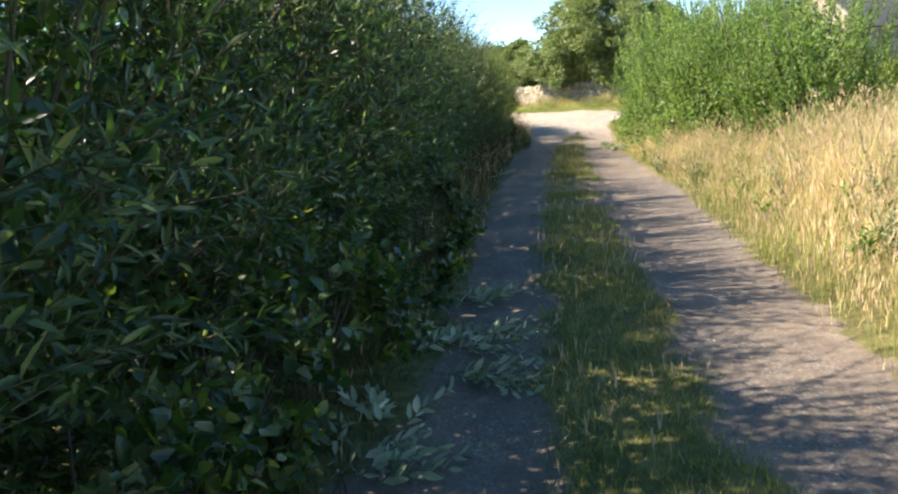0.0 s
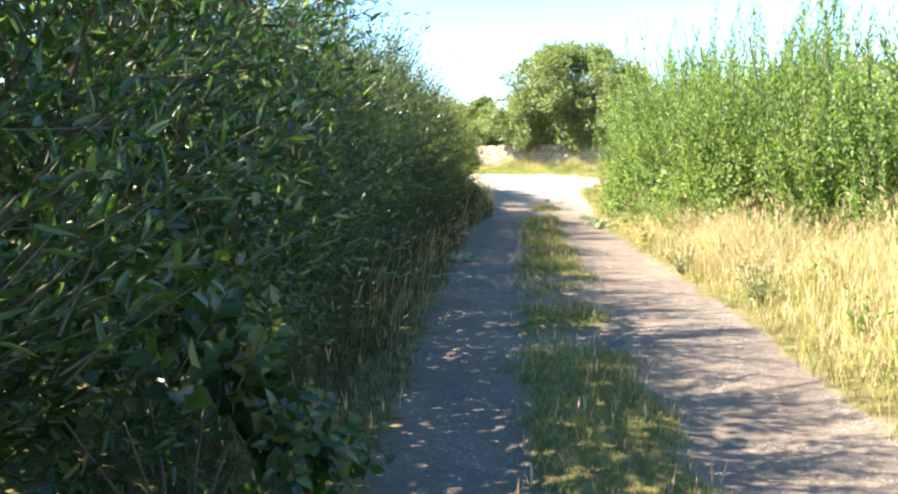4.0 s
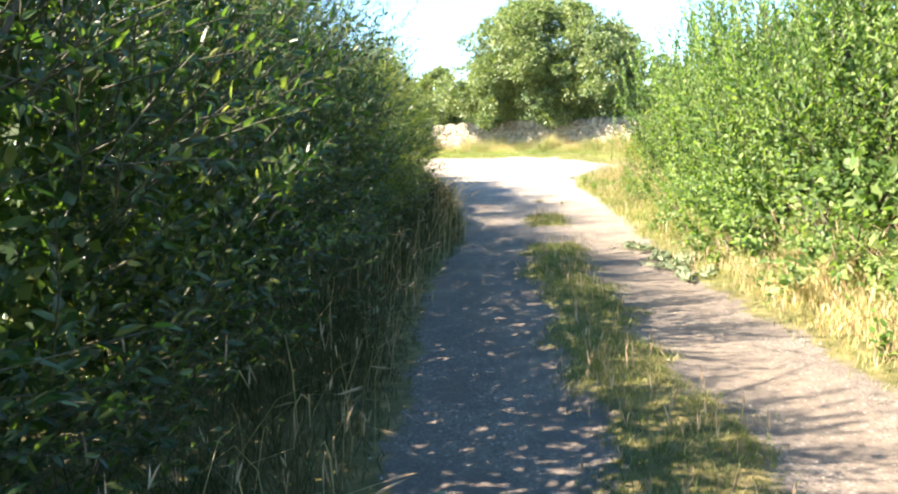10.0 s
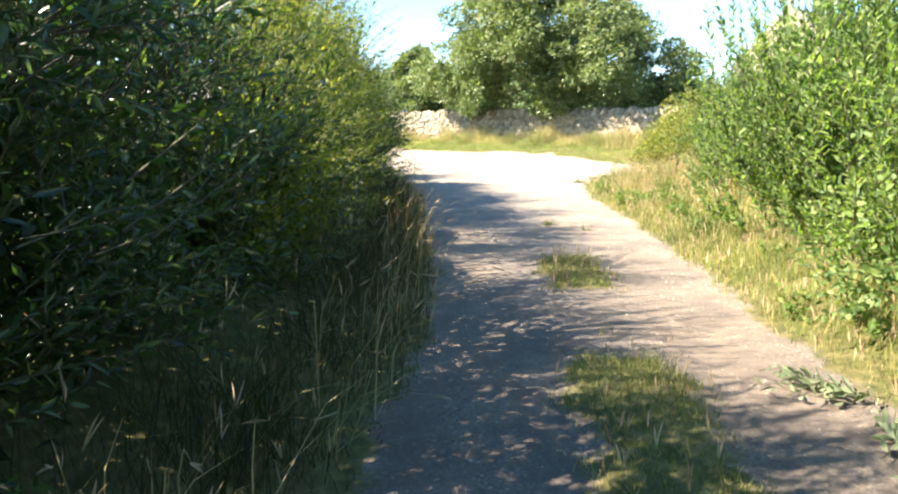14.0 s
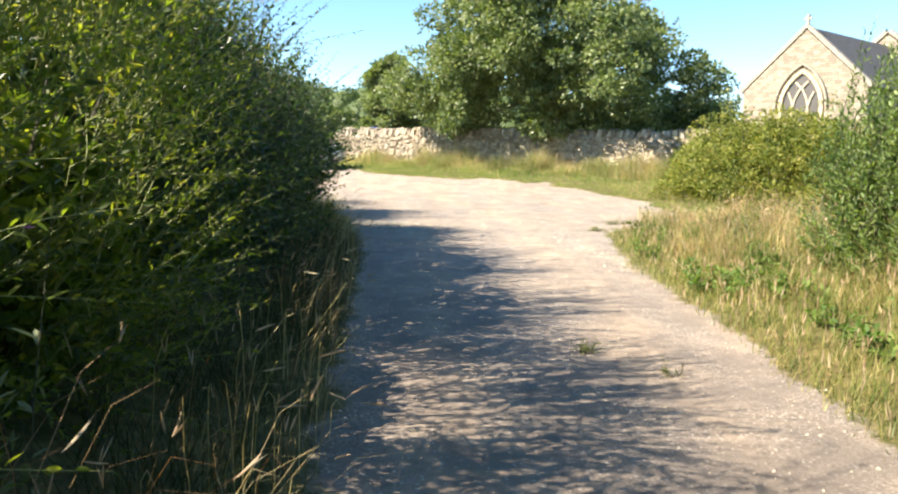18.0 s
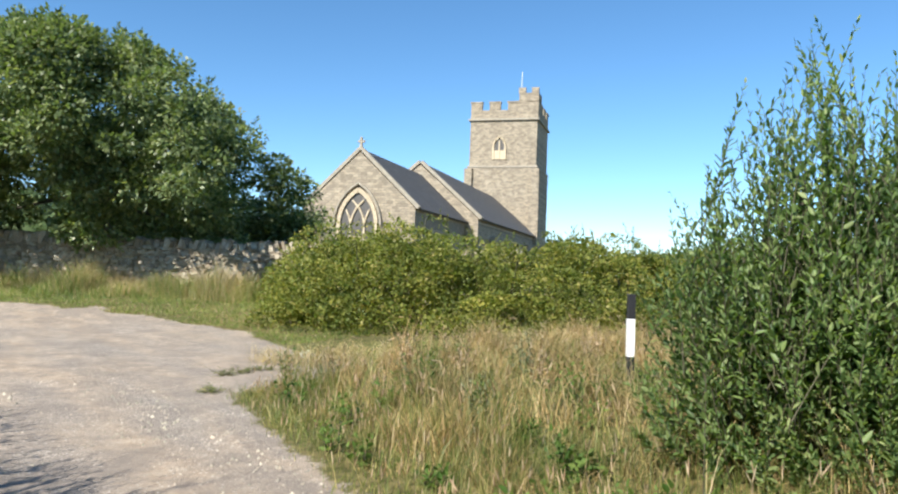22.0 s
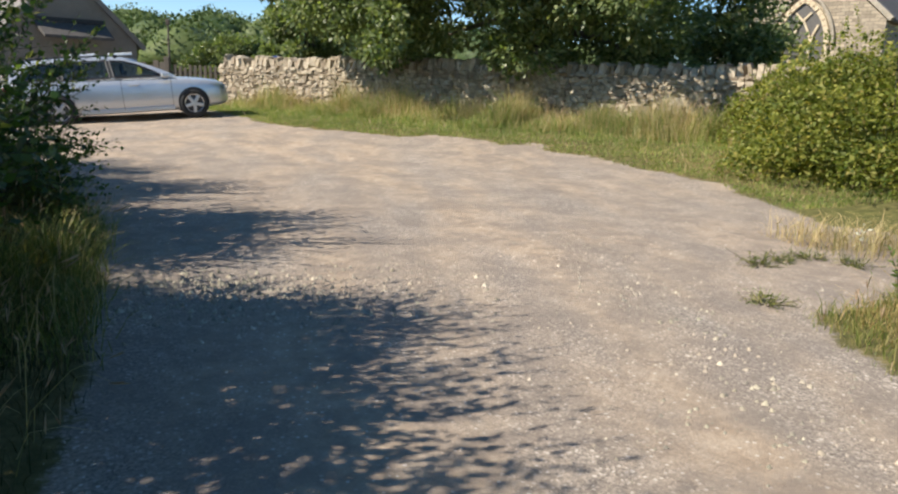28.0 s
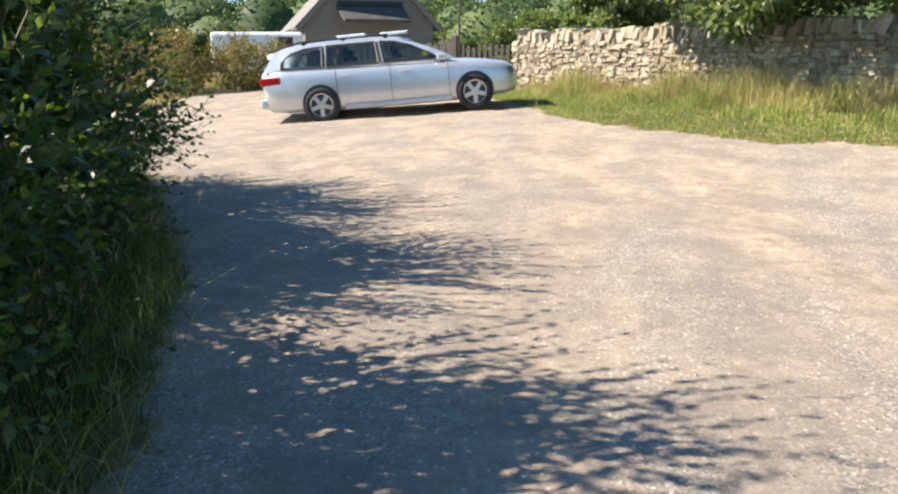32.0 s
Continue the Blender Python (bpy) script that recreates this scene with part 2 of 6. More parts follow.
def shoots(start, way, length, per, leaf_l, leaf_w, bend=0.15, six=True, spread=(40, 75), bare=0.08):
    """Leafy shoots: arrays of the leaves and of the thin stems."""
    n = len(start)
    way = unit(way)
    sag = unit(rng.normal(0, 1, (n, 3)) + np.array([0, 0, -0.4])) * (bend * length)[:, None]
    s = bare + (1 - bare) * (np.arange(per) + rng.random((n, per))) / per
    pos = start[:, None] + way[:, None] * (s * length[:, None])[..., None] + sag[:, None] * (s ** 2)[..., None]
    tan = unit(way[:, None] + 2 * (sag / np.maximum(length, 1e-6)[:, None])[:, None] * s[..., None])
    ref = np.where(np.abs(tan[..., 2:3]) > 0.9, np.array([1.0, 0, 0]), np.array([0, 0, 1.0]))
    p1 = unit(np.cross(tan, ref))
    p2 = np.cross(tan, p1)
    az = np.arange(per)[None] * 2.4 + rng.random((n, 1)) * 6.28 + rng.normal(0, 0.3, (n, per))
    ang = np.radians(rng.uniform(*spread, (n, per))) * (1.05 - 0.45 * s)
    out = np.cos(az)[..., None] * p1 + np.sin(az)[..., None] * p2
    along = np.cos(ang)[..., None] * tan + np.sin(ang)[..., None] * out
    up = tan * np.sin(ang)[..., None] - out * np.cos(ang)[..., None] + rng.normal(0, 0.35, (n, per, 3))
    up = np.where((up[..., 2:3] < 0), -up, up)
    size = (0.65 + 0.5 * rng.random((n, per))) * (1.1 - 0.55 * s ** 3)
    lv = leaf_arrays(pos.reshape(-1, 3), along.reshape(-1, 3), up.reshape(-1, 3), (size * leaf_l).ravel(), (size * leaf_w * rng.uniform(0.8, 1.2, (n, per))).ravel(), six)
    rings = np.linspace(0, 1, 3)
    c = start[:, None] + way[:, None] * (rings[None] * length[:, None])[..., None] + sag[:, None] * (rings ** 2)[None, :, None]
    a = np.arange(3) * 2.094
    rad = (0.0028 + 0.0022 * length)[:, None] * (1.05 - 0.9 * rings)[None]
    q1, q2 = p1[:, :1], p2[:, :1]
    tube = c[:, :, None] + rad[..., None, None] * (np.cos(a)[None, None, :, None] * q1[:, :, None] + np.sin(a)[None, None, :, None] * q2[:, :, None])
    f = np.array([[r * 3 + i, r * 3 + (i + 1) % 3, (r + 1) * 3 + (i + 1) % 3, (r + 1) * 3 + i] for r in range(2) for i in range(3)])
    return lv, (tube.reshape(-1, 3), (np.arange(n)[:, None, None] * 9 + f[None]).reshape(-1, 4))


def joined(pieces):
    vs, fs, o = [], [], 0
    for v, f in pieces:
        vs.append(v)
        fs.append(f + o)
        o += len(v)
    return np.concatenate(vs), np.concatenate(fs)


def part(name, me, parent, label="", kind=""):
    ob = new(name, me)
    ob.parent = parent
    return tagged(ob, label, kind=kind)


def empty_at(name, x, y, z, label, category, group="", kind=""):
    ob = new(name)
    ob.location, ob.empty_display_size = (x, y, z), 0.2
    return tagged(ob, label, category, group, kind)


def bm_part(name, bm, mat, parent=None, label="", smooth=False):
    me = bpy.data.meshes.new(name)
    bm.to_mesh(me)
    bm.free()
    if smooth:
        for p in me.polygons:
            p.use_smooth = True
    me.materials.append(mat)
    ob = new(name, me)
    if parent is not None:
        ob.parent = parent
    return tagged(ob, label) if label else ob


def box(bm, x0, x1, y0, y1, z0, z1, bevel=0.0, m=None):
    r = bmesh.ops.create_cube(bm, size=1.0, matrix=Matrix.Translation(((x0 + x1) / 2, (y0 + y1) / 2, (z0 + z1) / 2)) @ Matrix.Diagonal((x1 - x0, y1 - y0, z1 - z0, 1)))
    if bevel:
        edges = list({e for v in r["verts"] for e in v.link_edges})
        out = bmesh.ops.bevel(bm, geom=edges, offset=bevel, segments=2, affect="EDGES", profile=0.5)
        vs = list({v for f in out["faces"] for v in f.verts} | {v for v in r["verts"] if v.is_valid})
    else:
        vs = r["verts"]
    if m is not None:
        bmesh.ops.transform(bm, matrix=m, verts=vs)
    return vs


def tapered(bm, a, b, r0, r1, sides=6):
    """A tapered round bar from a to b."""
    a, b = Vector(a), Vector(b)
    d = b - a
    m = Matrix.Translation((a + b) / 2) @ d.to_track_quat("Z", "Y").to_matrix().to_4x4()
    bmesh.ops.create_cone(bm, cap_ends=True, segments=sides, radius1=r0, radius2=r1, depth=d.length, matrix=m)


# ---- the ground ----
def knots(y, pairs):
    ys, xs = zip(*pairs)
    return np.interp(y, ys, xs)


def sstep(a, b, v):
    t = np.clip((v - a) / (b - a), 0, 1)
    return t * t * (3 - 2 * t)


def wavy(x, y, s=1.0, k=0):
    return (np.sin(1.7 * s * x + 0.6 * k + 1.3 * np.sin(0.9 * s * y)) + np.sin(2.3 * s * y + 1.1 * k + 1.7 * np.sin(1.3 * s * x)) + 0.5 * np.sin(5.1 * s * x + 3.7 * s * y + k)) / 2.5


HEDGE_LINE = [(-3, -0.85), (2.5, -0.68), (4.3, -0.48), (10, -0.42), (14, -0.28), (18, -0.12), (24, 0.05), (27, 0.2), (31, 0.12), (33, -0.15), (35.4, -0.85), (37.2, -1.95), (40, -4.1), (43, -6.9)]
LEFT = [(-3, -0.85), (2.5, -0.68), (4.3, -0.48), (10, -0.42), (14, -0.28), (18, -0.1), (20.5, 0.36), (22.5, 0.46), (26, 0.43), (30, 0.34), (31.7, 0.18), (33, -0.15), (35.4, -0.75), (37.2, -1.7), (40, -3.8), (43, -6.4), (46, -9.5), (50, -11.5), (80, -13)]
RIGHT = [(-3, 1.6), (3.5, 1.73), (7, 1.95), (10, 2.2), (14, 2.33), (18, 2.42), (23, 3.0), (27, 3.42), (29.2, 3.55), (31.2, 3.95), (32.6, 4.2), (33.1, 6.0), (33.6, 7.6), (34.4, 7.4), (35.6, 6.7), (38.5, 6.95), (41, 5.6), (42.5, 3.6), (43.5, 1.65), (44.3, 0.8), (45.6, 0.0), (48.5, -1.3), (50.2, -2.3), (80, -3)]
STRIP_L = [(-3, 0.05), (2.5, 0.1), (7, 0.23), (10.4, 0.4), (14.7, 0.72), (19.5, 1.0), (21.5, 1.42), (23.2, 1.5)]
STRIP_R = [(-3, 0.75), (2.5, 0.8), (7, 0.95), (10.4, 1.1), (12.6, 1.27), (16, 1.36), (20, 1.65), (22.3, 2.0), (23.2, 2.0)]
WALL_A, WALL_B = np.array([-1.96, 52.56]), np.array([9.6, 42.3])
WALL_DIR = (WALL_B - WALL_A) / np.linalg.norm(WALL_B - WALL_A)
WALL_OUT = np.array([WALL_DIR[1], -WALL_DIR[0]])


def before_wall(x, y):
    return (x - WALL_A[0]) * WALL_OUT[0] + (y - WALL_A[1]) * WALL_OUT[1]


def fray_y(x, y):
    """The gravel's far edge wanders in and out of the grass."""
    return y + sstep(37, 40, y) * (0.34 * wavy(0.9 * x, 0.9 * y, 1.0, 5) + 0.2 * wavy(2.6 * x, 2.6 * y, 1.0, 2))


def lane_mask(x, y):
    """1 on trodden gravel, 0 on grass."""
    w = 0.10 * wavy(x, y, 2.6) + 0.05 * wavy(x, y, 9, 2)
    inside = sstep(-0.16, 0.16, np.minimum(x - knots(y, LEFT), knots(fray_y(x, y), RIGHT) - x) + w)
    l, r = knots(y, STRIP_L), knots(y, STRIP_R)
    strip = sstep(-0.14, 0.12, np.minimum(x - l, r - x) + 1.2 * w)
    worn = knots(y, [(-3, 1), (7.8, 1), (8.8, 0.6), (9.4, 0.42), (10.0, 0.6), (10.8, 0.42), (11.7, 0.55), (12.4, 0.95), (19.6, 1), (20.1, 0.35), (21.4, 0.3), (21.9, 0.95), (23.0, 0.85), (23.3, 0)])
    gaps = sstep(0.30, 0.74, worn + 0.22 * wavy(x, y, 1.9, 1))
    strip = strip * gaps
    return inside * (1 - 0.85 * strip), strip * inside


def height(x, y):
    u = before_wall(x, y)
    h = 0.52 * sstep(10.5, 1.0, u) * sstep(36, 44, y)
    lane, strip = lane_mask(x, y)
    off = np.maximum(x - knots(y, RIGHT), 0)
    h = h + 0.28 * sstep(0.0, 2.2, off) * sstep(46, 30, y) + 0.03 * strip
    offl = np.maximum(knots(y, LEFT) - x, 0)
    h = h + 0.22 * sstep(0.0, 1.6, offl) * sstep(50, 40, y)
    h = h - 0.025 * lane * (0.5 + 0.5 * wavy(x, y * 0.25, 2.0))
    h = h + 0.015 * wavy(x, y, 1.3) * sstep(60, 40, np.hypot(x, y - 25))
    far = np.hypot(x, y - 25)
    return h + 13.0 * sstep(75, 210, far) * sstep(-10, 60, y) * sstep(75, 12, x)


TRACK_L = [(-3, -0.4), (10, 0.0), (19, 0.55), (24, 1.0), (30, 1.25), (34, 1.2), (38, 0.0), (42, -2.5), (46, -6.5), (60, -12)]
TRACK_R = [(-3, 1.1), (10, 1.6), (19, 2.0), (24, 2.35), (30, 2.75), (34, 3.0), (38, 2.3), (42, 0.2), (46, -3.6), (60, -9)]


def dust_mask(x, y):
    """Pale dry sand swept along the wheel lines and over the open gravel."""
    w = 0.12 * wavy(x, y, 0.7, 3)
    d = sum(np.exp(-((x + w - knots(y, k)) / 0.22) ** 2) for k in (TRACK_L, TRACK_R))
    side = np.exp(-((x + w - knots(y, TRACK_R) - 0.75) / 0.12) ** 2)
    return np.clip(0.75 * d * sstep(18, 26, y) + 0.5 * side * sstep(24, 30, y) + 0.55 * sstep(37, 43, y) * (0.6 + 0.4 * wavy(x, y * 2.5, 0.8)), 0, 1)


def ground_mat():
    m = Mat("lane_ground")
    mask = m.node("ShaderNodeAttribute", attribute_name="lane").outputs["Fac"]
    p = m.place()
    grit = m.noise(120, 5, 0.75, p)
    mid = m.noise(7, 6, 0.65, p)
    wide = m.noise(0.8, 5, 0.6, m.node("ShaderNodeMapping", {"Vector": p, "Scale": (1.6, 0.45, 1.0)}).outputs[0])
    cell = m.node("ShaderNodeTexVoronoi", {"Vector": p, "Scale": 85.0, "Randomness": 1.0})
    stone = m.ramp(cell.outputs["Color"], [(0.0, (0.12, 0.104, 0.088)), (0.45, (0.265, 0.228, 0.192)), (0.8, (0.40, 0.345, 0.29)), (1.0, (0.68, 0.62, 0.54))])
    dust = m.ramp(mid, [(0.28, (0.27, 0.203, 0.145)), (0.5, (0.39, 0.305, 0.222)), (0.72, (0.49, 0.40, 0.305))])
    sand = m.node("ShaderNodeAttribute", attribute_name="dust").outputs["Fac"]
    spread = m.math("ADD", m.math("MULTIPLY", m.ramp(wide, [(0.38, (0.0,) * 3), (0.62, (0.75,) * 3)]), 1.0), m.math("MULTIPLY", sand, m.math("ADD", 0.25, mid)), True)
    gravel = m.mix(spread, stone, dust)
    gravel = m.mix(m.ramp(grit, [(0.42, (0.0,) * 3), (0.75, (0.6,) * 3)]), gravel, (0.17, 0.155, 0.14))
    chip = m.node("ShaderNodeTexVoronoi", {"Vector": p, "Scale": 34.0, "Randomness": 1.0})
    tone = m.math("MULTIPLY", m.node("ShaderNodeSeparateColor", {"Color": chip.outputs["Color"]}).outputs[0], m.ramp(m.noise(2.2, 4, 0.65, p), [(0.35, (0.75,) * 3), (0.62, (1.0,) * 3)]))
    near = m.ramp(chip.outputs["Distance"], [(0.22, (1.0,) * 3), (0.36, (0.0,) * 3)])
    gravel = m.mix(m.math("MULTIPLY", near, m.ramp(tone, [(0.66, (0.0,) * 3), (0.78, (0.85,) * 3)])), gravel, (0.60, 0.54, 0.46))
    gravel = m.mix(m.ramp(m.noise(1.7, 6, 0.7, p), [(0.42, (0.6,) * 3), (0.56, (0.0,) * 3)]), gravel, (0.20, 0.170, 0.145))
    # hedged lane multiplied darker: its own gravel tone, plus hedge shade put into colour
    lane_tone_shade = m.node("ShaderNodeMapRange", {"Value": m.math("ADD", m.node("ShaderNodeSeparateXYZ", {"Vector": p}).outputs[1], m.math("MULTIPLY", wide, 6.0)), "From Min": 22.0, "From Max": 33.0, "To Min": 0.74, "To Max": 0.0})
    gravel = m.mix(lane_tone_shade.outputs[0], gravel, m.mix(1.0, gravel, (0.42, 0.385, 0.37), "MULTIPLY"))
    turf = m.ramp(m.noise(9, 5), [(0.3, (0.065, 0.066, 0.026)), (0.5, (0.12, 0.105, 0.046)), (0.7, (0.22, 0.175, 0.085))])
    fray = m.math("ADD", m.math("MULTIPLY", m.math("SUBTRACT", mid, 0.5), 1.3), m.math("MULTIPLY", m.math("SUBTRACT", m.noise(38, 4, 0.7, p), 0.5), 1.0))
    field = m.ramp(m.noise(0.11, 5, 0.62, p), [(0.35, (0.75, 0.95, 0.6)), (0.5, (1.0, 1.0, 0.9)), (0.65, (1.25, 1.1, 0.95))])
    turf = m.mix(1.0, turf, field, "MULTIPLY")
    edge = m.math("ADD", mask, fray)
    f = m.ramp(edge, [(0.36, (0, 0, 0)), (0.66, (1, 1, 1))])
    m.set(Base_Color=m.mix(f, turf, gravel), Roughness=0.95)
    m.bsdf.inputs["Specular IOR Level"].default_value = 0.2
    hh = m.math("ADD", m.math("MULTIPLY", chip.outputs["Distance"], -0.5), m.math("ADD", m.math("MULTIPLY", grit, 1.0), mid))
    m.bump(hh, 0.45, 0.014)
    return m.m


def build_ground():
    xs = np.r_[-900, -500, -300, -200, -140, -100, -75, -55, -42, -32, -25, -20, -16, np.arange(-13, -4, 0.5), np.arange(-4, 8.4, 0.1), np.arange(8.5, 16, 0.5), 18, 21, 25, 30, 36, 44, 55, 70, 90, 120, 160, 220, 300, 500, 900]
    ys = np.r_[-900, -400, -200, -100, -50, -25, -12, -7, np.arange(-4, 52, 0.14), np.arange(52, 64, 0.8), 67, 71, 76, 82, 90, 100, 115, 135, 160, 200, 260, 350, 500, 1000]
    X, Y = np.meshgrid(xs, ys)
    Z = height(X, Y)
    v = np.stack([X, Y, Z], -1).reshape(-1, 3)
    nx, ny = len(xs), len(ys)
    i = (np.arange(ny - 1)[:, None] * nx + np.arange(nx - 1)[None]).ravel()
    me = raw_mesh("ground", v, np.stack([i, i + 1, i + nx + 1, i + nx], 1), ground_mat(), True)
    at = me.attributes.new("lane", "FLOAT", "POINT")
    at.data.foreach_set("value", lane_mask(X, Y)[0].ravel().astype(np.float32))
    at = me.attributes.new("dust", "FLOAT", "POINT")
    at.data.foreach_set("value", dust_mask(X, Y).ravel().astype(np.float32))
    return tagged(new("ground", me), "dusty pale gravel lane between dry grass verges", "ground", kind="structure")


ground = build_ground()


# ---- shrubs, hedge and trees ----
def shrub(name, x, y, rx, ry, top, count, per, leaf_l, leaf_w, mat, label, category, group="", base_z=0.0, shoot=(0.5, 1.1), upright=0.8, six=True, low=0.25, face=None, inner=900, spires=0, spread=(40, 75), flare=0.16, limit=None, core=1.0, back=0.25, twig=None):
    """A many-stemmed bush: limbs, leafy shoots over a lumpy rounded outline, darker leaves inside."""
    ob = empty_at(name, x, y, base_z, label, category, group)
    each = 7   # shoots grow in sprays
    n = int(count) // each * each
    nc = n // each
    th = np.repeat(rng.uniform(0, 2 * np.pi, nc), each) + rng.normal(0, 0.11, n)
    zz = np.clip(np.repeat(rng.beta(1.1, 1.0, nc), each) + rng.normal(0, 0.045, n), 0, 1)
    stand = np.repeat(rng.uniform(0.80, 1.08, nc), each)
    turn = np.repeat(rng.normal(0, 0.30, (nc, 3)), each, 0)
    lump = 1 + 0.16 * np.sin(3 * th + 7 * zz + x + y) + 0.10 * np.sin(7 * th - 11 * zz + 2 * y)
    prof = np.sin(np.pi * np.clip(flare + (0.96 - flare) * zz, 0, 1)) ** 0.55
    rad = lump * prof * stand * rng.uniform(0.80, 1.0, n)
    core_top = top - 0.55 * shoot[1]
    z = low + (core_top - low) * zz * (1 + 0.10 * np.sin(4 * th + y))
    start = np.stack([rx * rad * np.cos(th) * 0.86, ry * rad * np.sin(th) * 0.86, z], 1)
    out = np.stack([np.cos(th), np.sin(th), np.zeros(n)], 1)
    way = out * (1.15 - 0.75 * zz)[:, None] + np.array([0, 0, 1.0]) * (upright * (0.35 + 0.9 * zz))[:, None] + turn + rng.normal(0, 0.22, (n, 3))
    length = rng.uniform(*shoot, n) * (0.75 + 0.35 * zz)
    if face is not None:
        keep = rng.random(n) < np.where((out @ np.array([*face, 0.0])) > -0.25, 1.0, np.where(zz < 0.5, np.maximum(back, 0.7 if core < 1 else 0.0), back))
        start, way, length = start[keep], way[keep], length[keep]
    if spires:
        a = rng.uniform(0, 2 * np.pi, spires)
        r = np.sqrt(rng.random(spires)) * 0.8
        start = np.r_[start, np.stack([rx * r * np.cos(a), ry * r * np.sin(a), np.full(spires, core_top * 0.82)], 1)]
        way = np.r_[way, np.stack([0.25 * np.cos(a), 0.25 * np.sin(a), np.ones(spires)], 1) + rng.normal(0, 0.1, (spires, 3))]
        length = np.r_[length, rng.uniform(0.7, 1.0, spires) * (top - core_top * 0.82)]
    if limit is not None:   # the hedge is trimmed back from the lane
        d = unit(way)
        room = limit + rng.uniform(-0.12, 0.12, len(start)) - x - start[:, 0]
        keep = room > -0.1
        length = np.where(d[:, 0] > 0.05, np.minimum(length, np.maximum(room, 0.12) / np.maximum(d[:, 0], 0.05)), length)
        length = np.where(room < 0.35, 0.6 * length, length)
        start, way, length = start[keep], way[keep], length[keep]
    lv, st = shoots(start, way, length, per, leaf_l, leaf_w, six=six, spread=spread)
    twig = twig or STEM
    m = int(inner)
    c = rng.normal(0, 1, (m, 3))
    c = unit(c) * rng.random((m, 1)) ** 0.4 * np.array([rx * 0.56, ry * 0.8, (top - low) * 0.46 * core]) + np.array([0, 0, low + (top - low) * 0.44 * core])
    fill = rng.random(m) < 0.3   # growth close to the ground
    c[fill] = np.stack([rng.uniform(-0.55 * rx, 0.45 * rx, m), rng.uniform(-0.75 * ry, 0.75 * ry, m), rng.uniform(0.03, 0.36 * top, m)], 1)[fill]
    iv = leaf_arrays(c, rng.normal(0, 1, (m, 3)), rng.normal(0, 1, (m, 3)), rng.uniform(0.07, 0.12, m), rng.uniform(0.04, 0.07, m), False)
    part("foliage", raw_mesh("foliage", *joined([lv, iv]), mat), ob, kind="stuff")
    part("twig_mass", raw_mesh("twig_mass", *st, twig), ob, kind="stuff")
    limb_n = 7
    for k in range(limb_n):
        a = k * 2.4 + x
        tipp = Vector((rx * 0.6 * math.cos(a), ry * 0.6 * math.sin(a), top * (0.55 + 0.25 * ((k * 37) % 10) / 10)))
        bm = bmesh.new()
        mid = Vector((tipp.x * 0.35, tipp.y * 0.35, tipp.z * 0.45))
        foot = Vector((0.12 * math.cos(a), 0.12 * math.sin(a), -0.1))
        w = min(1.0, rx / 1.5)
        tapered(bm, foot, mid, 0.035 * w, 0.024 * w, 6)
        tapered(bm, mid, tipp, 0.024 * w, 0.008 * w, 5)
        bm_part("stem", bm, BARK, ob)
    return ob


def hedge_left():
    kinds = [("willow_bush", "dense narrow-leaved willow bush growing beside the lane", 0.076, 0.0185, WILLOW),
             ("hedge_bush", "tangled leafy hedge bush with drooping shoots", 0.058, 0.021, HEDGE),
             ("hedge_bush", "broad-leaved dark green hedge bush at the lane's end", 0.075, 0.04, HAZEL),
             ("hedge_bush", "yellow-green sallow bush with sunlit upright shoots beside the lane", 0.056, 0.019, SUNLITYELLOW)]
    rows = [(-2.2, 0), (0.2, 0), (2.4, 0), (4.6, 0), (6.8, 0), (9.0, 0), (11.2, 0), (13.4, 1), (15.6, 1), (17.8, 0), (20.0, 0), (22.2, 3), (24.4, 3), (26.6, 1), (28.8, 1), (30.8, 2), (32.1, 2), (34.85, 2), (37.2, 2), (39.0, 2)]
    for i, (y, k) in enumerate(rows):
        name, label, ll, lw, mat = kinds[k]
        edge = float(knots(y, HEDGE_LINE))
        rx = 1.4 + 0.12 * math.sin(i * 2.1)
        tall = 3.05 + 0.2 * math.sin(i * 1.7) + (0.3 if 24 < y < 29.5 else 0)
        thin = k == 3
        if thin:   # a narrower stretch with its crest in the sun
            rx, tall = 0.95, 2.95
        if y > 30:
            rx, tall = 1.5, 2.75 + 0.15 * math.sin(i)
        ry = 1.0 if y == 32.1 else 1.7
        x = edge - (0.18 if y < 9 else 0.34) - rx + (0.25 if y > 34 else 0)
        count, per = ((1150, 19), (1200, 18), (950, 17), (1000, 20))[k]
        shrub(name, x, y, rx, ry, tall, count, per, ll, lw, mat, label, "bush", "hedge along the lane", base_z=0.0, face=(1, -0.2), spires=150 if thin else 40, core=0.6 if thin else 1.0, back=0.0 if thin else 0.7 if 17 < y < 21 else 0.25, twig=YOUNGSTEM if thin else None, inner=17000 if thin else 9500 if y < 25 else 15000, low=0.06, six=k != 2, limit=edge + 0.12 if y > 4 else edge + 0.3)


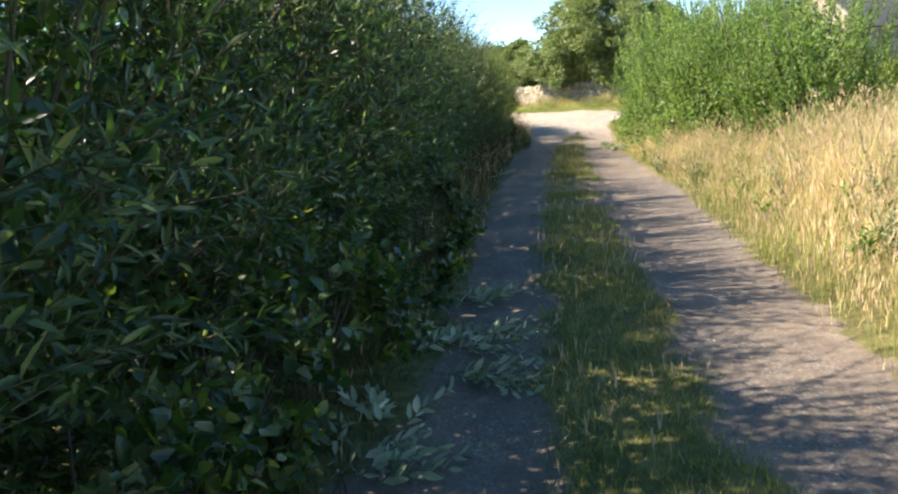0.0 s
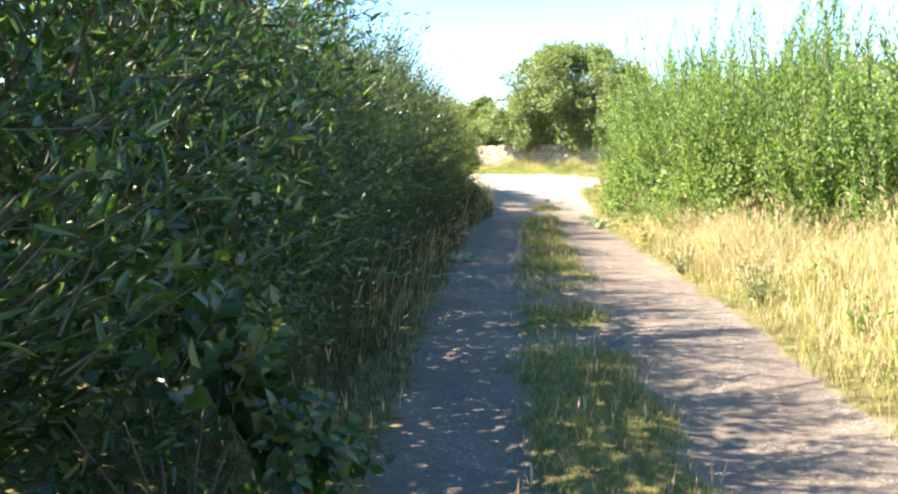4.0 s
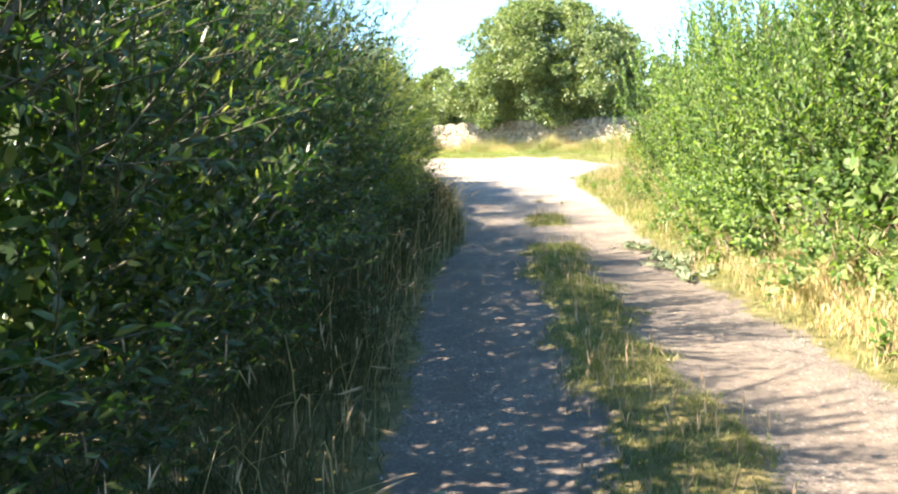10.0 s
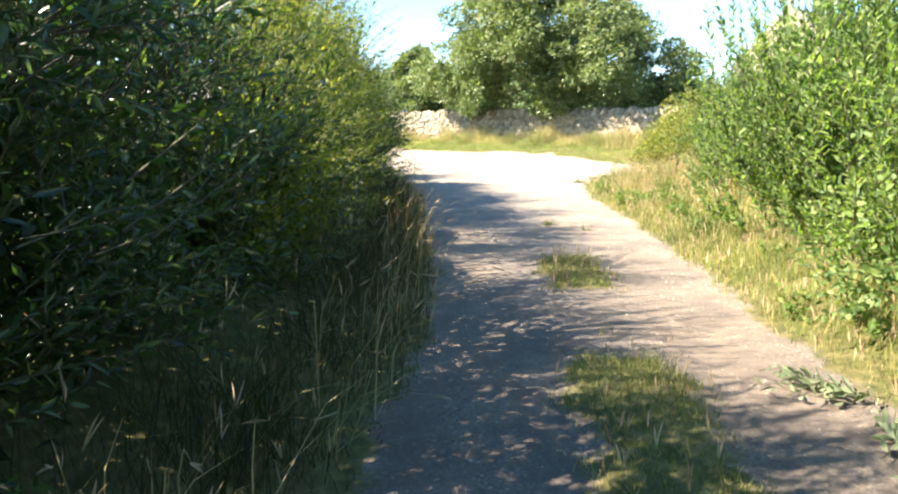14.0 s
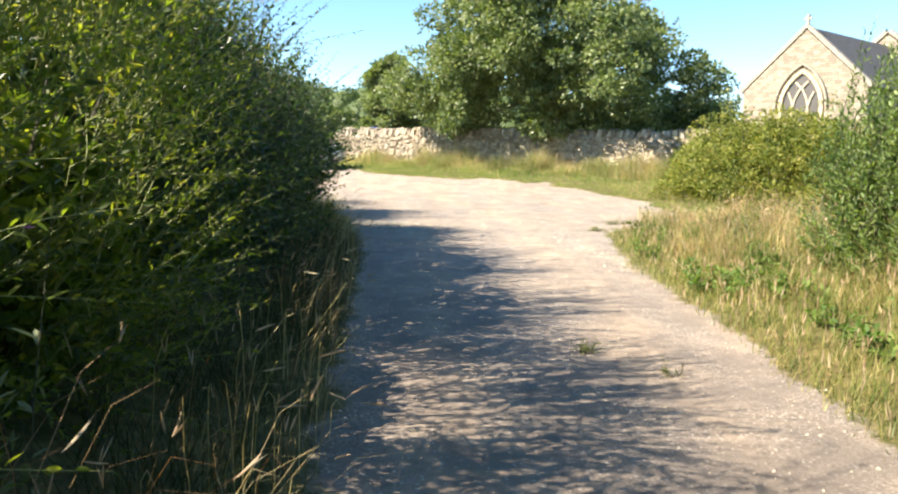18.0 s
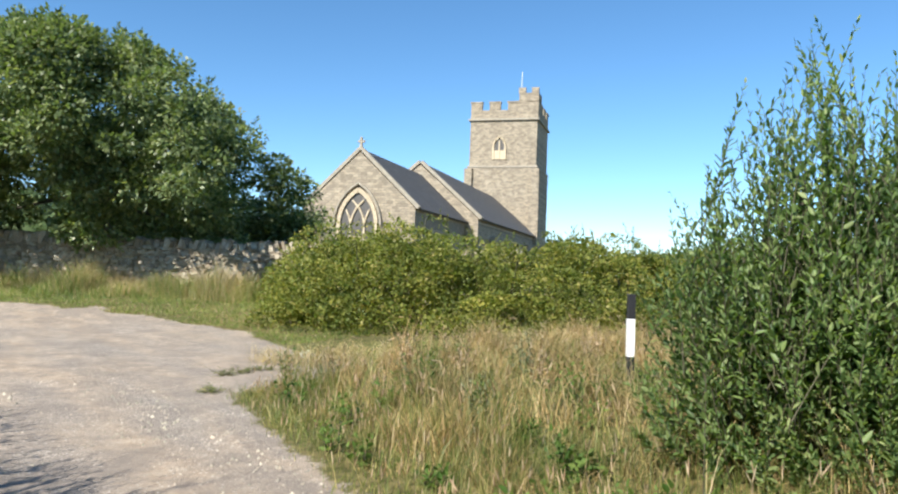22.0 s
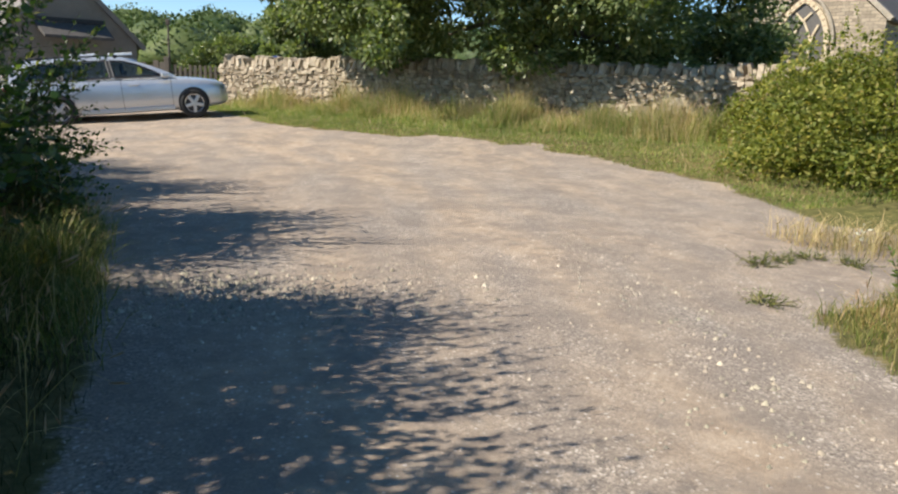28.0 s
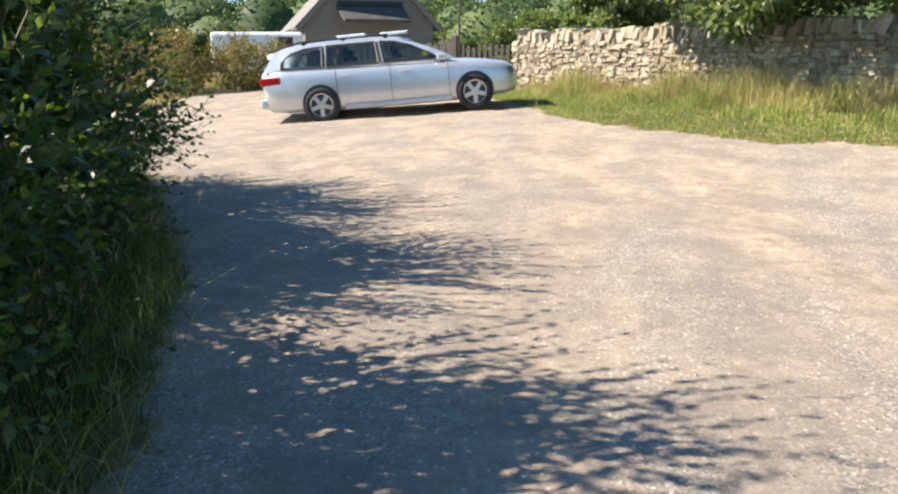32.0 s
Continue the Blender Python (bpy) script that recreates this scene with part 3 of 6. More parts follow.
def sallow(x, y, rx, ry, top, count, per, leaf, mat, base_z=0.15, reach=(0.7, 1.6)):
    """A sallow: upright leafy wands of uneven height over a leafy skirt."""
    ob = empty_at("sallow_bush", x, y, base_z, "sunlit grey-green sallow bush with upright leafy shoots", "bush", "bushes across the lane")
    a = rng.uniform(0, 2 * np.pi, count)
    q = rng.random(count) ** 0.42
    lump = 1 + 0.14 * np.sin(3 * a + x) + 0.1 * np.sin(5 * a + y)
    px, py = rx * lump * q * np.cos(a), ry * lump * q * np.sin(a)
    dome = np.sqrt(np.clip(1.05 - q ** 2.2, 0.02, 1))
    uneven = 0.80 + 0.28 * wavy(1.3 * (px + x), 1.3 * (py + y), 1.2) + 0.10 * rng.normal(0, 1, count)
    tip = np.clip((0.35 + 0.65 * dome) * uneven, 0.12, 1.12) * top
    tip = np.where(rng.random(count) < 0.45, tip * rng.uniform(0.25, 0.95, count), tip)   # side shoots lower down
    length = np.minimum(rng.uniform(*reach, count), tip * 0.95)
    way = np.stack([0.34 * q * np.cos(a), 0.34 * q * np.sin(a), np.ones(count)], 1) + rng.normal(0, 0.2, (count, 3))
    low = tip < 0.5 * top
    way[low, :2] += 0.45 * np.stack([np.cos(a), np.sin(a)], 1)[low]
    start = np.stack([px, py, tip], 1) - unit(way) * length[:, None]
    lv, st = shoots(start, way, length, per, leaf, leaf * 0.34, bend=0.07, spread=(32, 62), bare=0.04)
    m = 2600
    c = unit(rng.normal(0, 1, (m, 3))) * rng.random((m, 1)) ** 0.4 * np.array([rx * 0.62, ry * 0.75, top * 0.36]) + np.array([0, 0, top * 0.38])
    iv = leaf_arrays(c, rng.normal(0, 1, (m, 3)), rng.normal(0, 1, (m, 3)), rng.uniform(0.07, 0.11, m), rng.uniform(0.03, 0.045, m), True)
    part("foliage", raw_mesh("foliage", *joined([lv, iv]), mat), ob, kind="stuff")
    part("twig_mass", raw_mesh("twig_mass", *st, STEM), ob, kind="stuff")
    for k in range(6):
        b = k * 1.05 + x
        bm = bmesh.new()
        knee = Vector((0.3 * rx * math.cos(b), 0.3 * ry * math.sin(b), 0.45 * top))
        tapered(bm, (0.1 * math.cos(b), 0.1 * math.sin(b), -0.2), knee, 0.04, 0.024, 6)
        tapered(bm, knee, knee * 1.75, 0.024, 0.008, 5)
        bm_part("stem", bm, BARK, ob)
    return ob


def bushes_right():
    rows = [(4.85, 12.9, 1.35, 1.6, 3.1, 520), (4.7, 15.3, 1.75, 1.7, 3.65, 800), (4.6, 17.9, 1.95, 1.7, 3.65, 860), (4.8, 20.6, 1.85, 1.8, 3.6, 800), (5.05, 23.1, 1.75, 1.7, 3.6, 800), (5.95, 26.95, 1.3, 1.2, 2.55, 950), (6.95, 26.3, 1.4, 1.3, 2.75, 600), (6.3, 19.0, 1.8, 3.0, 3.7, 380)]
    for x, y, rx, ry, tall, n in rows:
        sallow(x, y, rx, ry, tall, int(1.2 * n) if y < 24 else int(1.6 * n), 30, 0.088 if y < 24 else 0.072, SALLOW if y < 24 else GREYSALLOW)
    for x, y, r, tall in ((3.25, 16.6, 0.75, 1.25), (3.2, 18.2, 0.7, 1.1), (3.5, 14.9, 0.7, 1.2), (3.55, 19.8, 0.75, 1.2)):   # low growth reaching the gravel
        shrub("verge_bramble", x, y, r, 0.95, tall, 200, 11, 0.065, 0.04, SALLOW, "low sunlit bramble spilling from the bushes to the gravel", "bush", "brambles below the bushes", base_z=0.03, face=(-1, -0.3), inner=700, low=0.03, shoot=(0.25, 0.55), spread=(45, 80))


hedge_left()
bushes_right()
# broad-leaved growth at the hedge's foot
for y, k in ((0.6, 0), (1.5, 1), (2.3, 0), (3.2, 1), (4.4, 0), (6.0, 1)):
    e = float(knots(y, HEDGE_LINE))
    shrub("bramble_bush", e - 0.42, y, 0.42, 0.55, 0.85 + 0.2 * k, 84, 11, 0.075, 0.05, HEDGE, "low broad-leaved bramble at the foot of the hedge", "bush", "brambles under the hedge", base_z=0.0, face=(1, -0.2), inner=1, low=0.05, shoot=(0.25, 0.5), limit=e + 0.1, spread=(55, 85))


def tree(name, x, y, z, trunk_h, top, rx, ry, mat, count, leaf, label, base_r=0.22, seed=1, low=1.2, extra=(), lean=0.0, clump_n=90, size=(0.10, 0.24), waist=0.35):
    """A tapered trunk, limbs and a domed crown made of many small sprays in lumpy clumps."""
    ob = empty_at(name, x, y, z, label, "tree")
    r = np.random.default_rng(seed)
    bm = bmesh.new()
    tapered(bm, (0, 0, -0.2), (0.08, 0.03, trunk_h), base_r, base_r * 0.72, 10)
    tapered(bm, (0.08, 0.03, trunk_h), (0.1, 0.1, top * 0.62), base_r * 0.72, base_r * 0.3, 8)
    bm_part("trunk", bm, BARK, ob)
    clumps = []
    while len(clumps) < clump_n:
        zf, a = r.random() ** 0.9, r.uniform(0, 2 * np.pi)
        over = max(0.0, (zf - waist) / (1 - waist))
        prof = (1 - over ** 2) ** 0.5 if zf > waist else 0.9 + 0.1 * zf / waist
        prof *= 1 + 0.09 * math.sin(3 * a + 5 * zf + seed) + 0.06 * math.sin(7 * a - 4 * zf)
        s = r.uniform(*size) * min(rx, top - low)
        q = r.random() ** 0.28 * prof
        c = np.array([(rx - s) * q * math.cos(a) + lean * over, (ry - s) * q * math.sin(a), low + 0.5 * s + (top - low - 1.15 * s) * zf])
        clumps.append((c, s))
    clumps += [(np.array(c), s) for c, s in extra]
    for c, s in clumps[:14]:
        bm = bmesh.new()
        a = Vector((0.08, 0.06, trunk_h * 0.8 + 0.3 * (top - trunk_h) * r.random()))
        b = Vector(c)
        mid = a.lerp(b, 0.5) + Vector((0, 0, 0.25))
        tapered(bm, a, mid, base_r * 0.4, base_r * 0.24, 6)
        tapered(bm, mid, b, base_r * 0.24, base_r * 0.07, 5)
        bm_part("limb", bm, BARK, ob)
    total = sum(s * s for _, s in clumps)
    pos, way = [], []
    for c, s in clumps:
        k = int(count * s * s / total)
        d = unit(r.normal(0, 1, (k, 3)))
        rr = s * (0.45 + 0.72 * r.random((k, 1)) ** 0.6)
        pos.append(c + d * rr * np.array([1.1, 1.1, 0.62]))
        way.append(d + np.array([0, 0, -0.15]) + r.normal(0, 0.5, (k, 3)))
    pos, way = np.concatenate(pos), np.concatenate(way)
    n = len(pos)
    up = np.array([-0.25, -0.25, 1.0]) + r.normal(0, 0.6, (n, 3))
    lv = leaf_arrays(pos, way, up, leaf * r.uniform(0.7, 1.3, n), leaf * 0.55 * r.uniform(0.8, 1.2, n), False)
    k = count // 70
    idx = r.integers(0, len(clumps), k)
    d = unit(r.normal(0, 1, (k, 3)) + np.array([0, 0, 0.25]))
    size = np.array([s for _, s in clumps])[idx]
    st = np.array([c for c, _ in clumps])[idx] + d * size[:, None] * 0.8
    sp, twig = shoots(st, d + r.normal(0, 0.4, (k, 3)), size * r.uniform(0.3, 0.65, k), 13, leaf * 1.05, leaf * 0.55, six=False)
    part("crown", raw_mesh("crown", *joined([lv, sp]), mat), ob, kind="stuff")
    part("twig_mass", raw_mesh("twig_mass", *twig, BARK), ob, kind="stuff")
    return ob


_r = random.Random(12)
OVERHANG = []   # low boughs that hang over the road side of the wall
for _ in range(20):
    s, d = _r.uniform(4.6, 13.5), _r.uniform(0.3, 1.9)
    q = WALL_A + WALL_DIR * s + WALL_OUT * d
    OVERHANG.append(((q[0] - 6.6, q[1] - 47.4, _r.uniform(1.85, 3.1) + 0.3 * d), _r.uniform(0.35, 0.65)))
for _ in range(20):   # boughs that reach out towards the church
    k = _r.uniform(3.9, 5.1)
    OVERHANG.append(((k, -0.42 * k + _r.uniform(-0.9, 0.9), _r.uniform(1.2, 4.6 - 0.25 * k)), _r.uniform(0.4, 0.7)))
tree("oak_tree", 6.6, 47.4, 0.6, 2.0, 7.2, 5.5, 5.1, OAK, 112000, 0.14, "spreading dark green oak overhanging the churchyard wall", 0.3, 3, 1.1, OVERHANG, lean=-1.1, clump_n=240, size=(0.06, 0.155))
tree("small_tree", 0.5, 56.0, 0.6, 1.4, 4.9, 1.9, 1.9, OAK, 16000, 0.17, "small rounded tree behind the stone wall", 0.13, 5)
tree("field_tree", -4.5, 80.0, 0.5, 1.2, 3.7, 3.6, 3.0, OAK, 26000, 0.2, "dark leafy field tree beyond the gate", 0.18, 7, 0.4)
tree("field_tree", -17.5, 80.0, 0.5, 1.4, 4.2, 3.6, 3.0, OAK, 26000, 0.2, "leafy field tree behind the house", 0.18, 8, 0.4)
tree("field_tree", 4.2, 80.0, 0.5, 1.2, 3.8, 3.4, 3.0, OAK, 26000, 0.2, "leafy field tree beyond the wall", 0.18, 9, 0.4)


for x, y, rx, top in ((-11.0, 55.2, 1.5, 1.75), (-13.2, 54.4, 1.7, 2.0), (-15.8, 53.6, 1.9, 2.1)):
    shrub("dry_bramble", x, y, rx, 1.3, top, 420, 12, 0.09, 0.055, DRYBRAMBLE, "browning bramble heap beside the track", "bramble", "brambles beside the track", base_z=float(height(np.array(x), np.array(y))), inner=2500, low=0.05, shoot=(0.3, 0.8), six=False)


# ---- far woods ----
def far_woods():
    r = np.random.default_rng(11)
    pos, way, size, cores = [], [], [], []
    la, lo = np.meshgrid(np.linspace(-0.2, 1.5, 7), np.linspace(0, 2 * np.pi, 13))
    ball = np.stack([np.cos(la) * np.cos(lo), np.cos(la) * np.sin(lo), np.sin(la)], -1).reshape(-1, 3)
    cell = (np.arange(12)[:, None] * 7 + np.arange(6)[None]).ravel()
    quads = np.stack([cell, cell + 7, cell + 8, cell + 1], 1)
    for i in range(260):
        a = radians(r.uniform(-62, 100)) if i < 170 else radians(r.uniform(-70, 20))
        dist = r.uniform(85, 150)
        x, y = 0.5 + dist * math.sin(a), 25 + dist * math.cos(a)
        g = float(height(np.array(x), np.array(y)))
        tall = r.uniform(3.0, 5.5) if a > radians(26) else r.uniform(5.0, 7.6)
        rad = r.uniform(3.5, 6.5)
        m = 620
        d = unit(r.normal(0, 1, (m, 3)))
        p = d * r.uniform(0.8, 1.05, (m, 1)) * np.array([rad, rad, tall * 0.55]) + np.array([x, y, g + tall * 0.45])
        pos.append(p)
        cores.append((ball * r.uniform(0.66, 0.86, (len(ball), 1)) * np.array([rad, rad, tall * 0.55]) + np.array([x, y, g + tall * 0.45]), quads))
        way.append(d + r.normal(0, 0.6, (m, 3)))
        size.append(r.uniform(0.22, 0.55, m))
    pos, way, size = np.concatenate(pos), np.concatenate(way), np.concatenate(size)
    up = np.array([0, 0, 1.0]) + r.normal(0, 0.5, (len(pos), 3))
    lv = leaf_arrays(pos, way, up, size, size * 0.8, False)
    tagged(new("far_woods", raw_mesh("far_woods", *joined([lv] + cores), WOODS)), "dark green woods and hedgerows on the far hillside", "woods", kind="stuff")


far_woods()


# ---- bramble mound ----
def bramble():
    ob = empty_at("bramble_thicket", 10.5, 38.0, 0.2, "sprawling sunlit bramble thicket in front of the churchyard wall", "bramble")
    r = np.random.default_rng(21)
    line = np.array([(8.9, 41.8), (8.0, 38.8), (7.7, 37.0), (8.0, 35.8), (9.0, 35.0), (10.5, 34.3), (13.2, 33.3), (17, 31.9), (23, 30), (28, 29)])
    seg = np.r_[0, np.cumsum(np.linalg.norm(np.diff(line, axis=0), axis=1))]
    pos, way, spray = [], [], []
    for i in range(330):
        q = seg[-1] * (0.72 * r.random() if i < 275 else r.random())
        p = np.array([np.interp(q, seg, line[:, 0]), np.interp(q, seg, line[:, 1])])
        back = r.random() ** 1.1 * 5.0
        p = p + np.array([0.62, 0.78]) * back + r.normal(0, 0.22, 2)
        s = r.uniform(0.28, 0.85)
        rise = sstep(-0.2, 2.4, back) * sstep(-1.2, 3.2, q)
        zc = 0.28 + (1.22 + 0.22 * sstep(3, 6, q)) * rise * r.uniform(0.55, 1.16) + 0.12 * math.sin(1.3 * q)
        m = 560
        d = unit(r.normal(0, 1, (m, 3)))
        d[:, 2] = np.abs(d[:, 2]) * 0.9 - 0.25
        pos.append(np.array([p[0], p[1], zc]) + d * s * r.uniform(0.82, 1.12, (m, 1)) * np.array([1, 1, 0.75]))
        way.append(d + r.normal(0, 0.7, (m, 3)))
        spray += [(p[0] + s * dx, p[1] + s * dy, zc + 0.5 * s) for dx, dy in r.uniform(-0.6, 0.6, (3, 2))]
        if i % 9 == 0:   # an arching leafless cane with a leafy tip
            bm = bmesh.new()
            a = r.uniform(0, 6.28)
            foot = Vector((p[0] - 10.5, p[1] - 38.0, 0.0))
            out = Vector((math.cos(a), math.sin(a), 0))
            knee = foot + out * 0.35 + Vector((0, 0, zc + 0.62 * s))
            tip = foot + out * 0.95 + Vector((0, 0, zc + 0.5 * s))
            tapered(bm, foot, knee, 0.012, 0.008, 5)
            tapered(bm, knee, tip, 0.008, 0.003, 5)
            bm_part("cane", bm, STEM, ob)
            u = r.random((40, 1))
            pos.append(np.array([10.5, 38.0, 0.2]) + np.array(knee) + (np.array(tip) - np.array(knee)) * u + r.normal(0, 0.03, (40, 3)))
            way.append(r.normal(0, 1, (40, 3)))
    m = 60000   # close growth inside the thicket
    q, back = seg[-1] * 0.75 * r.random(m), r.uniform(0.5, 4.6, m)
    deep = np.stack([np.interp(q, seg, line[:, 0]) + 0.62 * back, np.interp(q, seg, line[:, 1]) + 0.78 * back, r.random(m)], 1)
    deep[:, 2] = 0.1 + deep[:, 2] * (0.2 + (0.95 + 0.2 * sstep(3, 6, q)) * sstep(-0.2, 2.4, back) * sstep(-1.2, 3.2, q))
    pos.append(deep)
    way.append(r.normal(0, 1, (m, 3)))
    pos, way = np.concatenate(pos), np.concatenate(way)
    n = len(pos)
    up = np.array([0, -0.2, 1.0]) + r.normal(0, 0.55, (n, 3))
    lv = leaf_arrays(pos - np.array([10.5, 38.0, 0.2]), way, up, 0.072 * r.uniform(0.6, 1.3, n), 0.052 * r.uniform(0.6, 1.2, n), False)
    spray = np.array(spray) - np.array([10.5, 38.0, 0.2])
    k = len(spray)
    tips, canes = shoots(spray, np.array([-0.3, -0.5, 1.0]) + r.normal(0, 0.6, (k, 3)), r.uniform(0.2, 0.5, k), 12, 0.062, 0.042, six=False, spread=(45, 80))
    part("foliage", raw_mesh("foliage", *joined([lv, tips]), BRAMBLE), ob, kind="stuff")
    part("twig_mass", raw_mesh("twig_mass", *canes, STEM), ob, kind="stuff")
    return ob


bramble()


# ---- grass ----
def blades(name, xy, tall, wide, mat, label, heads=None, lean=0.35, category="grass"):
    n = len(xy)
    z = height(xy[:, 0], xy[:, 1]) - 0.01
    base = np.stack([xy[:, 0], xy[:, 1], z], 1)
    a = rng.uniform(0, 2 * np.pi, n)
    side = np.stack([np.cos(a), np.sin(a), 0 * a], 1)
    b = rng.uniform(0, 2 * np.pi, n)
    tilt = np.stack([np.cos(b), np.sin(b), 0 * b], 1) * (lean * tall * rng.uniform(0.1, 1.0, n))[:, None]
    up = np.array([0, 0, 1.0]) * tall[:, None]
    w = wide[:, None]
    v = np.stack([base - side * w, base + side * w, base + 0.55 * up + 0.3 * tilt + 0.7 * side * w, base + 0.55 * up + 0.3 * tilt - 0.7 * side * w,
                  base + up * 0.97 + tilt + 0.12 * side * w, base + up * 0.97 + tilt - 0.12 * side * w], 1).reshape(-1, 3)
    f = np.array([[0, 1, 2, 3], [3, 2, 4, 5]])
    q = (np.arange(n)[:, None, None] * 6 + f[None]).reshape(-1, 4)
    ob = tagged(new(name, raw_mesh(name, v, q, mat)), label, category, kind="stuff")
    if heads:
        pick = rng.random(n) < heads
        tip = (base + up * 0.95 + tilt)[pick]
        m = len(tip)
        lv = leaf_arrays(tip, unit(0.9 * up[pick] / tall[pick][:, None] + 1.2 * tilt[pick] + rng.normal(0, 0.12, (m, 3))), rng.normal(0, 1, (m, 3)), rng.uniform(0.06, 0.13, m), rng.uniform(0.004, 0.009, m), True)
        lv2 = leaf_arrays(tip, unit(0.9 * up[pick] / tall[pick][:, None] + 1.2 * tilt[pick] + rng.normal(0, 0.12, (m, 3))), rng.normal(0, 1, (m, 3)), rng.uniform(0.06, 0.12, m), rng.uniform(0.004, 0.009, m), True)
        part("seed_heads", raw_mesh("seed_heads", *joined([lv, lv2]), SEED), ob, kind="stuff")
    return ob


def arching(name, xy, tall, reach, wide, mat, label, toward=None, spread=3.14, category="grass", heads=0.0):
    """Long stems that rise and bow over, four segments each."""
    n = len(xy)
    base = np.stack([xy[:, 0], xy[:, 1], height(xy[:, 0], xy[:, 1]) - 0.01], 1)
    a = (rng.uniform(0, 6.283, n) if toward is None else radians(toward) + rng.uniform(-spread, spread, n))
    out = np.stack([np.cos(a), np.sin(a), 0 * a], 1)
    side = np.stack([-np.sin(a), np.cos(a), 0 * a], 1)
    rows = []
    for t, k in ((0.0, 0.8), (0.4, 1.0), (0.75, 0.75), (1.0, 0.2)):
        c = base + out * (reach * t ** 1.8)[:, None] + np.array([0, 0, 1.0]) * (tall * (1.9 * t - 0.95 * t * t))[:, None]
        rows += [c - side * (wide * k)[:, None], c + side * (wide * k)[:, None]]
    v = np.stack(rows, 1).reshape(-1, 3)
    f = np.array([[0, 1, 3, 2], [2, 3, 5, 4], [4, 5, 7, 6]])
    q = (np.arange(n)[:, None, None] * 8 + f[None]).reshape(-1, 4)
    ob = tagged(new(name, raw_mesh(name, v, q, mat)), label, category, kind="stuff")
    if heads:
        pick = rng.random(n) < heads
        m = int(pick.sum())
        tip = (rows[6] + rows[7])[pick] / 2
        go = out[pick] * 0.8 + np.array([0, 0, 0.25]) + rng.normal(0, 0.2, (m, 3))
        lv = [leaf_arrays(tip - 0.04 * unit(go), go, rng.normal(0, 1, (m, 3)), rng.uniform(0.07, 0.14, m), rng.uniform(0.005, 0.011, m), True) for _ in range(2)]
        part("seed_heads", raw_mesh("seed_heads", *joined(lv), SEED), ob, kind="stuff")
    return ob


def scatter(n, x0, x1, y0, y1, keep):
    p = np.stack([rng.uniform(x0, x1, n), rng.uniform(y0, y1, n)], 1)
    return p[rng.random(n) < keep(p[:, 0], p[:, 1])]


def off_right(x, y):
    return x - knots(fray_y(x, y), RIGHT)


def off_left(x, y):
    return knots(y, LEFT) - x


def clumpy(x, y, k=0):
    return 0.5 + 0.5 * np.clip(wavy(x, y, 2.2, k) + 0.6 * wavy(x, y, 5.3, k + 1), -1, 1)


